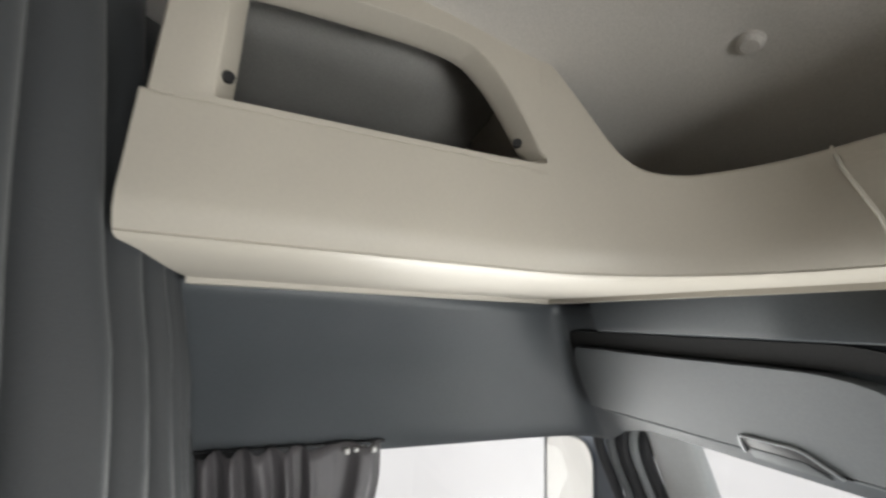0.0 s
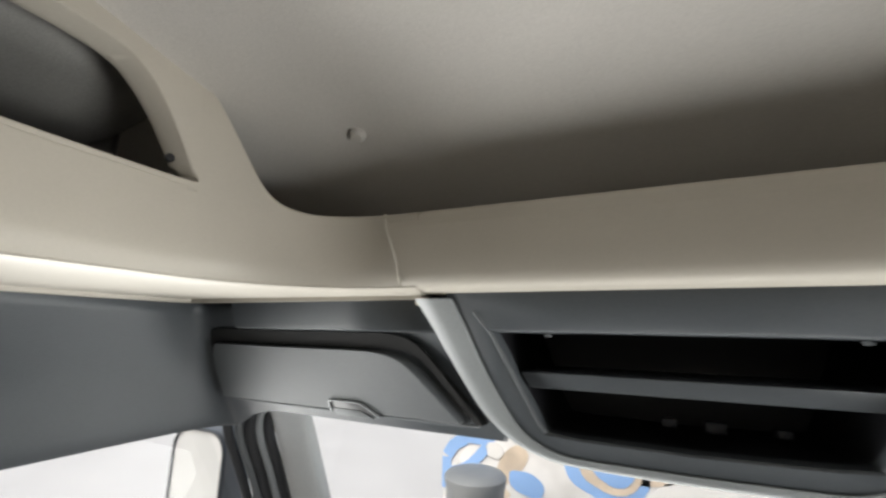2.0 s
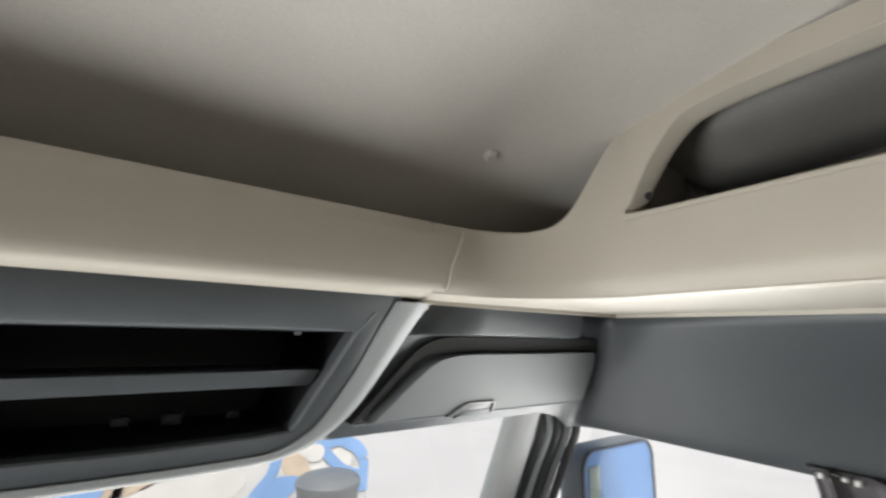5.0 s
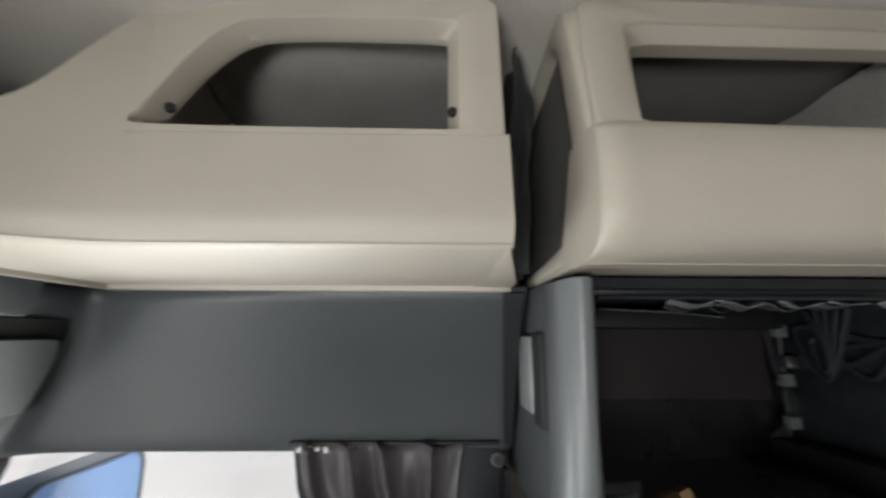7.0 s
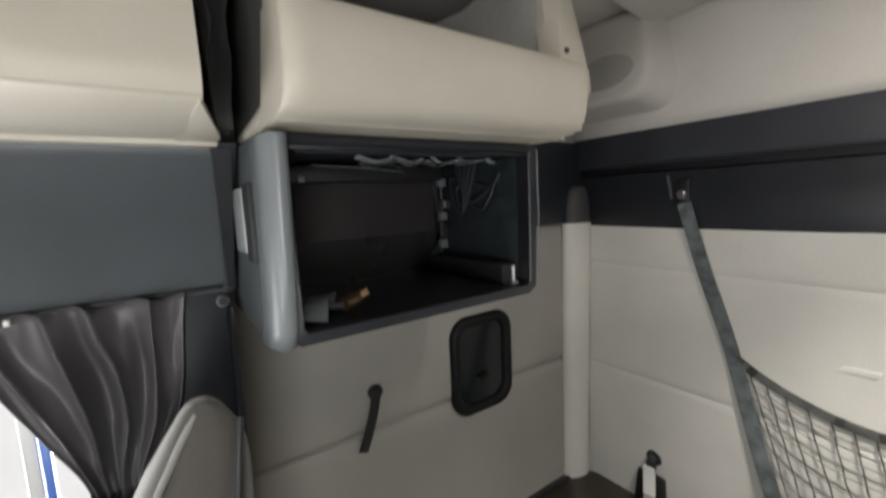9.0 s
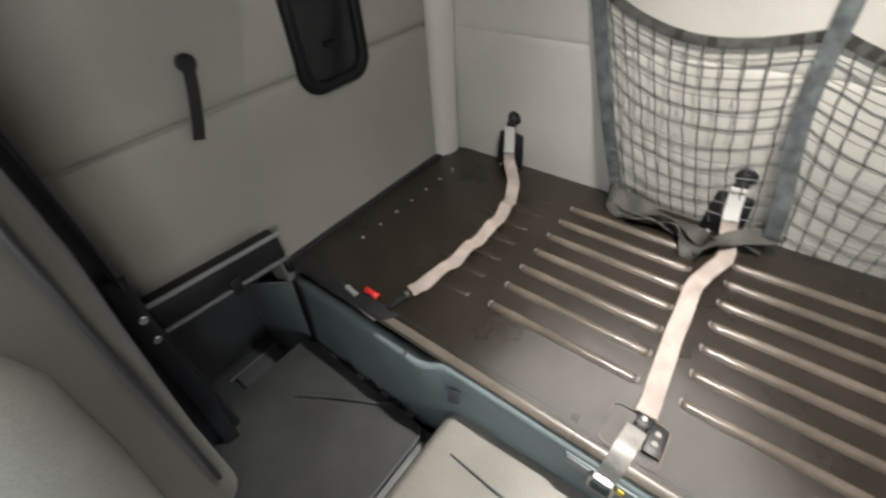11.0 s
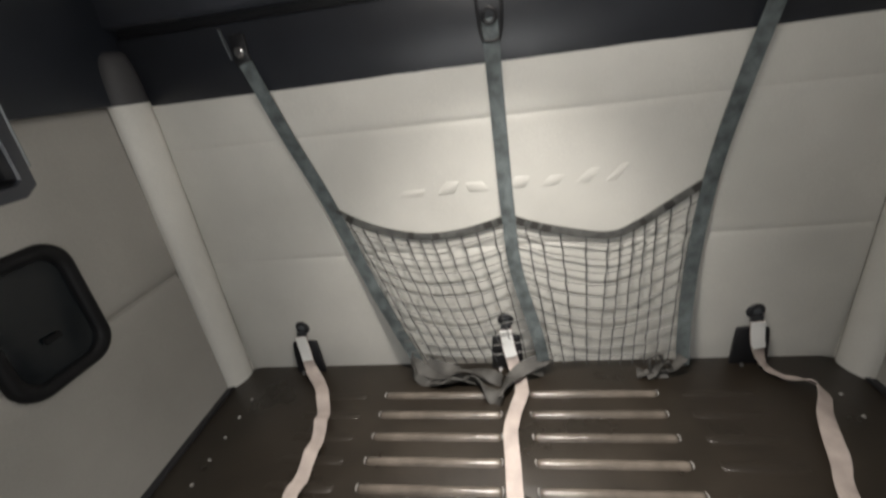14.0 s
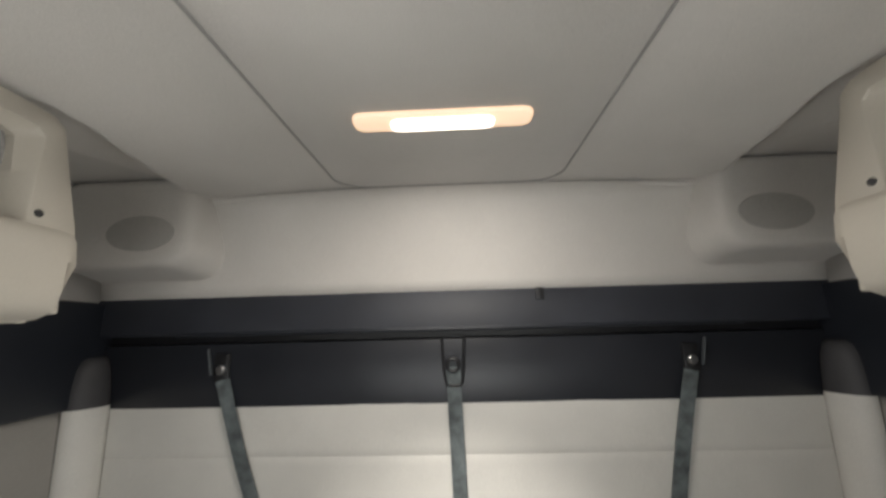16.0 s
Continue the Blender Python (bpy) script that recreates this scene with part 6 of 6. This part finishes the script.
for n_, (pts, w) in enumerate((
        ([(0.345, 0.075, 0.590), (0.340, 0.090, 0.548), (0.315, 0.112, 0.515), (0.265, 0.120, 0.508), (0.23, 0.115, 0.506)], 0.040),
        ([(0.350, 0.072, 0.570), (0.325, 0.082, 0.545), (0.275, 0.100, 0.520), (0.20, 0.110, 0.512), (0.12, 0.118, 0.514)], 0.042),
        ([(0.300, 0.062, 0.545), (0.235, 0.080, 0.528), (0.165, 0.092, 0.532), (0.095, 0.100, 0.522), (0.04, 0.130, 0.518)], 0.046),
        ([(0.290, 0.105, 0.512), (0.245, 0.135, 0.516), (0.195, 0.130, 0.522), (0.14, 0.115, 0.514)], 0.038),
        ([(0.160, 0.100, 0.516), (0.115, 0.135, 0.524), (0.075, 0.180, 0.516), (0.045, 0.218, 0.507)], 0.058),
        ([(0.055, 0.205, 0.510), (0.020, 0.150, 0.530), (-0.030, 0.105, 0.545), (-0.085, 0.080, 0.556), (-0.125, 0.062, 0.548)], 0.046),
        ([(0.030, 0.120, 0.524), (-0.040, 0.095, 0.530), (-0.100, 0.078, 0.515)], 0.040))):
    folded(pts, w, n_ + 2, cr)
cr2 = thing("loose_webbing", "small knotted bunch of webbing at the net corner", "loose strap", (-0.48, 0.07, 0.5))
for n_, (pts, w) in enumerate((
        ([(-0.535, 0.080, 0.560), (-0.505, 0.092, 0.526), (-0.455, 0.100, 0.512), (-0.395, 0.092, 0.508)], 0.034),
        ([(-0.475, 0.082, 0.556), (-0.452, 0.088, 0.574), (-0.430, 0.090, 0.552), (-0.440, 0.096, 0.518), (-0.485, 0.100, 0.512)], 0.032),
        ([(-0.500, 0.085, 0.530), (-0.470, 0.095, 0.548), (-0.445, 0.100, 0.520), (-0.420, 0.105, 0.508)], 0.030))):
    folded(pts, w, n_ + 11, cr2)

# crease lines in the padding by the outer knobs
for s in (1, -1):
    solo("padding_fold", tube(smoothed([(s * 0.785, 0.021, 0.70), (s * 0.83, 0.0225, 0.745), (s * 0.875, 0.021, 0.80)], 4), [0.002, 0.003, 0.004, 0.0045, 0.0045, 0.004, 0.003, 0.002, 0.001], 8), VINYL, "soft fold pulled in the padded vinyl", kind="structure")

# ---- passenger seat ----
seat = thing("passenger_seat", "grey cloth passenger seat with a tall rounded backrest and pale piping", "seat", (0.8, 1.5, 0.13))
prof = [(0.45, 1.335, 1.50), (0.62, 1.328, 1.49), (0.80, 1.312, 1.475), (0.95, 1.297, 1.460), (1.05, 1.2865, 1.453), (1.116, 1.284, 1.445), (1.185, 1.282, 1.434), (1.235, 1.281, 1.421), (1.28, 1.281, 1.404), (1.31, 1.284, 1.388), (1.332, 1.290, 1.376), (1.350, 1.299, 1.365), (1.364, 1.308, 1.356), (1.372, 1.316, 1.348), (1.376, 1.324, 1.340)]
rows = []
for z, y0, y1 in prof:
    k = max(0.0, (z - 0.95) / 0.40)
    x0, x1 = lerp(0.598, 0.614, k ** 3), lerp(0.89, 0.70, k ** 1.6)
    r = min((y1 - y0) * 0.35, 0.05)
    fall = 0.24 * max(0.0, min(1.0, (z - 1.15) / 0.2))
    rows.append([Vector(((x0 + x1) / 2 + px, (y0 + y1) / 2 + py, z - fall * (px + (x1 - x0) / 2))) for px, py in rounded(x1 - x0, y1 - y0, r, 4)])
part("backrest", loft(rows, closed=True, caps=True), SEATCLOTH, seat, smooth=60)
pts = [(lerp(0.598, 0.614, max(0.0, (z - 0.95) / 0.40) ** 3) + 0.004, y1 - 0.016, z) for z, y0, y1 in prof[:-2]]
part("piping", tube(smoothed(pts, 4), 0.0045, 8), SEATSIDE, seat, "pale piping along the edge")
gro = smoothed([(0.618, 1.292, 1.345), (0.604, 1.300, 1.30), (0.598, 1.306, 1.25), (0.595, 1.316, 1.144), (0.594, 1.322, 1.05), (0.594, 1.329, 0.95), (0.594, 1.336, 0.80), (0.596, 1.352, 0.55)], 5)
part("seam", tube(gro, 0.0045, 8), RUBBER, seat, "dark sewn seam down the backrest side")
part("cushion", box(0.58, 0.94, 1.40, 1.92, 0.46, 0.60, 0.05, 4), SEATCLOTH, seat)
part("side_bolster", tube(smoothed([(0.618, 1.428, 1.095), (0.618, 1.440, 1.035), (0.612, 1.452, 0.93), (0.61, 1.466, 0.78), (0.61, 1.49, 0.60)], 4), [0.014 + 0.0078 * min(i, 7) for i in range(17)], 14), SEATSIDE, seat, "lighter grey front bolster")
part("base", box(0.60, 0.93, 1.42, 1.85, 0.13, 0.46, 0.03), GREY, seat)

# ---- outside ----
solo("ground", loft([[Vector((x, y, -1.4)) for x in (-3000, -60, 0, 60, 3000)] for y in (-3000, -60, 0, 60, 3000)]), CONCRETE, "pale concrete yard", kind="structure")
hoard = thing("printed_board", "large pale board outside with a blue, white and tan print", "board", (0, 4.4, -1.4))
F2 = [(-1.40, -1.4), (1.45, -1.4), (1.45, 0.77), (1.33, 0.92), (-1.22, 0.945), (-1.40, 0.80)]
part("board", plate([(x, 4.4, z) for x, z in F2], (0, 1, 0), 0.08, 0.01), WASH, hoard)


def blot(cx, cz, rx, rz, material, turn=0.0, lift=0.004, name="printed_patch", seed=0):
    """A printed patch with an uneven outline."""
    pts = []
    for k in range(28):
        a = 2 * math.pi * k / 28
        r = 1 + 0.16 * noise.noise(Vector((math.cos(a) * 1.3, math.sin(a) * 1.3, seed + cx * 3)))
        px, pz = rx * r * math.cos(a), rz * r * math.sin(a)
        pts.append((cx + px * math.cos(turn) - pz * math.sin(turn), 4.4 - lift, cz + px * math.sin(turn) + pz * math.cos(turn)))
    part(name, plate(pts, (0, 1, 0), 0.003), material, hoard)


def stroke(pts, w, material, lift=0.008):
    part("printed_line", ribbon([(x, 4.4 - lift, z) for x, z in pts], w, 0.003, (0.3, 0, 1) if abs(pts[0][0] - pts[-1][0]) > abs(pts[0][1] - pts[-1][1]) else (1, 0, 0.3)), material, hoard)


for e in (-1, 1):
    x0 = -1.40 if e < 0 else 1.45
    stroke([(x0 - e * 0.03, 0.55), (x0 - e * 0.03, 0.76)], 0.07, BLUEPAINT)
    stroke([(x0 - e * 0.035, 0.77), (x0 - e * 0.09, 0.85), (x0 - e * 0.18, 0.90)], 0.085, BLUEPAINT)
    stroke([(x0 - e * 0.17, 0.905), (x0 - e * 0.40, 0.90)], 0.06, BLUEPAINT)
    stroke([(x0 - e * 0.06, 0.66), (x0 - e * 0.20, 0.72), (x0 - e * 0.34, 0.86)], 0.07, BLUEPAINT, 0.010)
    blot(x0 - e * 0.40, 0.85, 0.065, 0.055, WHITE, 0.3 * e, 0.012)
    blot(x0 - e * 0.20, 0.80, 0.085, 0.045, WHITE, -0.7 * e, 0.006)
    blot(x0 - e * 0.13, 0.66, 0.08, 0.05, WHITE, 0.4 * e, 0.006)
    blot(x0 - e * 0.52, 0.77, 0.16, 0.075, TAN, -0.9 * e)
    blot(x0 - e * 0.62, 0.66, 0.13, 0.07, BLUEPAINT, 0.3 * e, 0.006)
    blot(x0 - e * 0.35, 0.60, 0.16, 0.06, TAN, 0.2 * e)
blot(-0.26, 0.83, 0.26, 0.20, BLUEPAINT, 0, 0.004, "printed_ring")
blot(-0.24, 0.84, 0.19, 0.155, TAN, 0, 0.008, "printed_ring")
blot(-0.22, 0.85, 0.13, 0.12, BLUEPAINT, 0, 0.012, "printed_disc")
stroke([(0.80, 0.90), (0.77, 0.76), (0.66, 0.62), (0.60, 0.45)], 0.07, BLUEPAINT)
blot(0.30, 0.72, 0.34, 0.12, WHITE, 0.1)
blot(0.02, 0.83, 0.16, 0.06, TAN, 0.2)
stroke([(-0.36, 0.62), (-0.10, 0.60), (0.05, 0.66)], 0.06, BLUEPAINT)
for s in (1, -1):
    part("post", box(s * 1.1 - 0.05, s * 1.1 + 0.05, 4.48, 4.58, -1.4, 0.9), LIGHTGREY, hoard)
    cap = thing("bollard_cap", "grey ribbed round cap outside the windscreen", "cap", (s * 0.97, 3.9, -1.4))
    rows = [[Vector((s * 0.97 + r * (1 + (0.02 if h < 0.8 and i % 4 < 2 else 0)) * math.cos(2 * math.pi * i / 48), 3.9 + r * (1 + (0.02 if h < 0.8 and i % 4 < 2 else 0)) * math.sin(2 * math.pi * i / 48), h)) for i in range(48)] for h, r in ((-1.4, 0.17), (0.76, 0.17), (0.80, 0.185), (0.825, 0.185), (0.845, 0.165), (0.86, 0.11), (0.866, 0.02))]
    part("cap", loft(rows, closed=True, caps=True), LIGHTGREY, cap, smooth=30)
for s in (1, -1):
    m_ = thing("wing_mirror", "tall wing mirror in a pale grey housing outside the door window", "wing mirror", group="wing mirrors")
    xa, xb, zt = (1.165, 1.567, 1.315) if s > 0 else (1.132, 1.350, 1.372)
    w = lambda y, k, xa=xa, xb=xb, zt=zt, s=s: [Vector((s * (xa + xb) / 2 + px * k, y, (0.55 + zt) / 2 + pz * (1 - (1 - k) * 0.3))) for px, pz in rounded(xb - xa, zt - 0.55, 0.06, 6)]
    part("housing", loft([w(2.36, 0.80), w(2.35, 0.94), w(2.32, 1.0), w(2.257, 1.0)], closed=True, caps=True), STRIPGREY if s > 0 else POSTGREY, m_, smooth=50)
    part("rim", loft([w(2.257, 1.0), w(2.246, 1.0), w(2.246, 0.955), w(2.254, 0.955)], closed=True), GREY, m_, "grey rim of the mirror")
    # mirror faces: the reflections are painted as flat colours, nothing is mirrored
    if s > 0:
        part("glass", plate(w(2.252, 0.96), (0, 1, 0), 0.004), MIRRORBLUE, m_, "mirror face with a blue reflection painted on")
        part("reflection_strip", box(xa + 0.030, xa + 0.085, 2.2485, 2.252, 0.62, zt - 0.05, 0.001), PALEGREEN, m_, "pale green reflection painted on the mirror face")
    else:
        part("glass", plate(w(2.252, 0.96), (0, 1, 0), 0.004), MIRRORPALE, m_, "mirror face with a pale reflection painted on")
    part("arm", tube([(s * 1.05, 2.43, 1.25), (s * (xa + 0.04), 2.39, 1.26)], 0.018, 8), LIGHTGREY, m_)
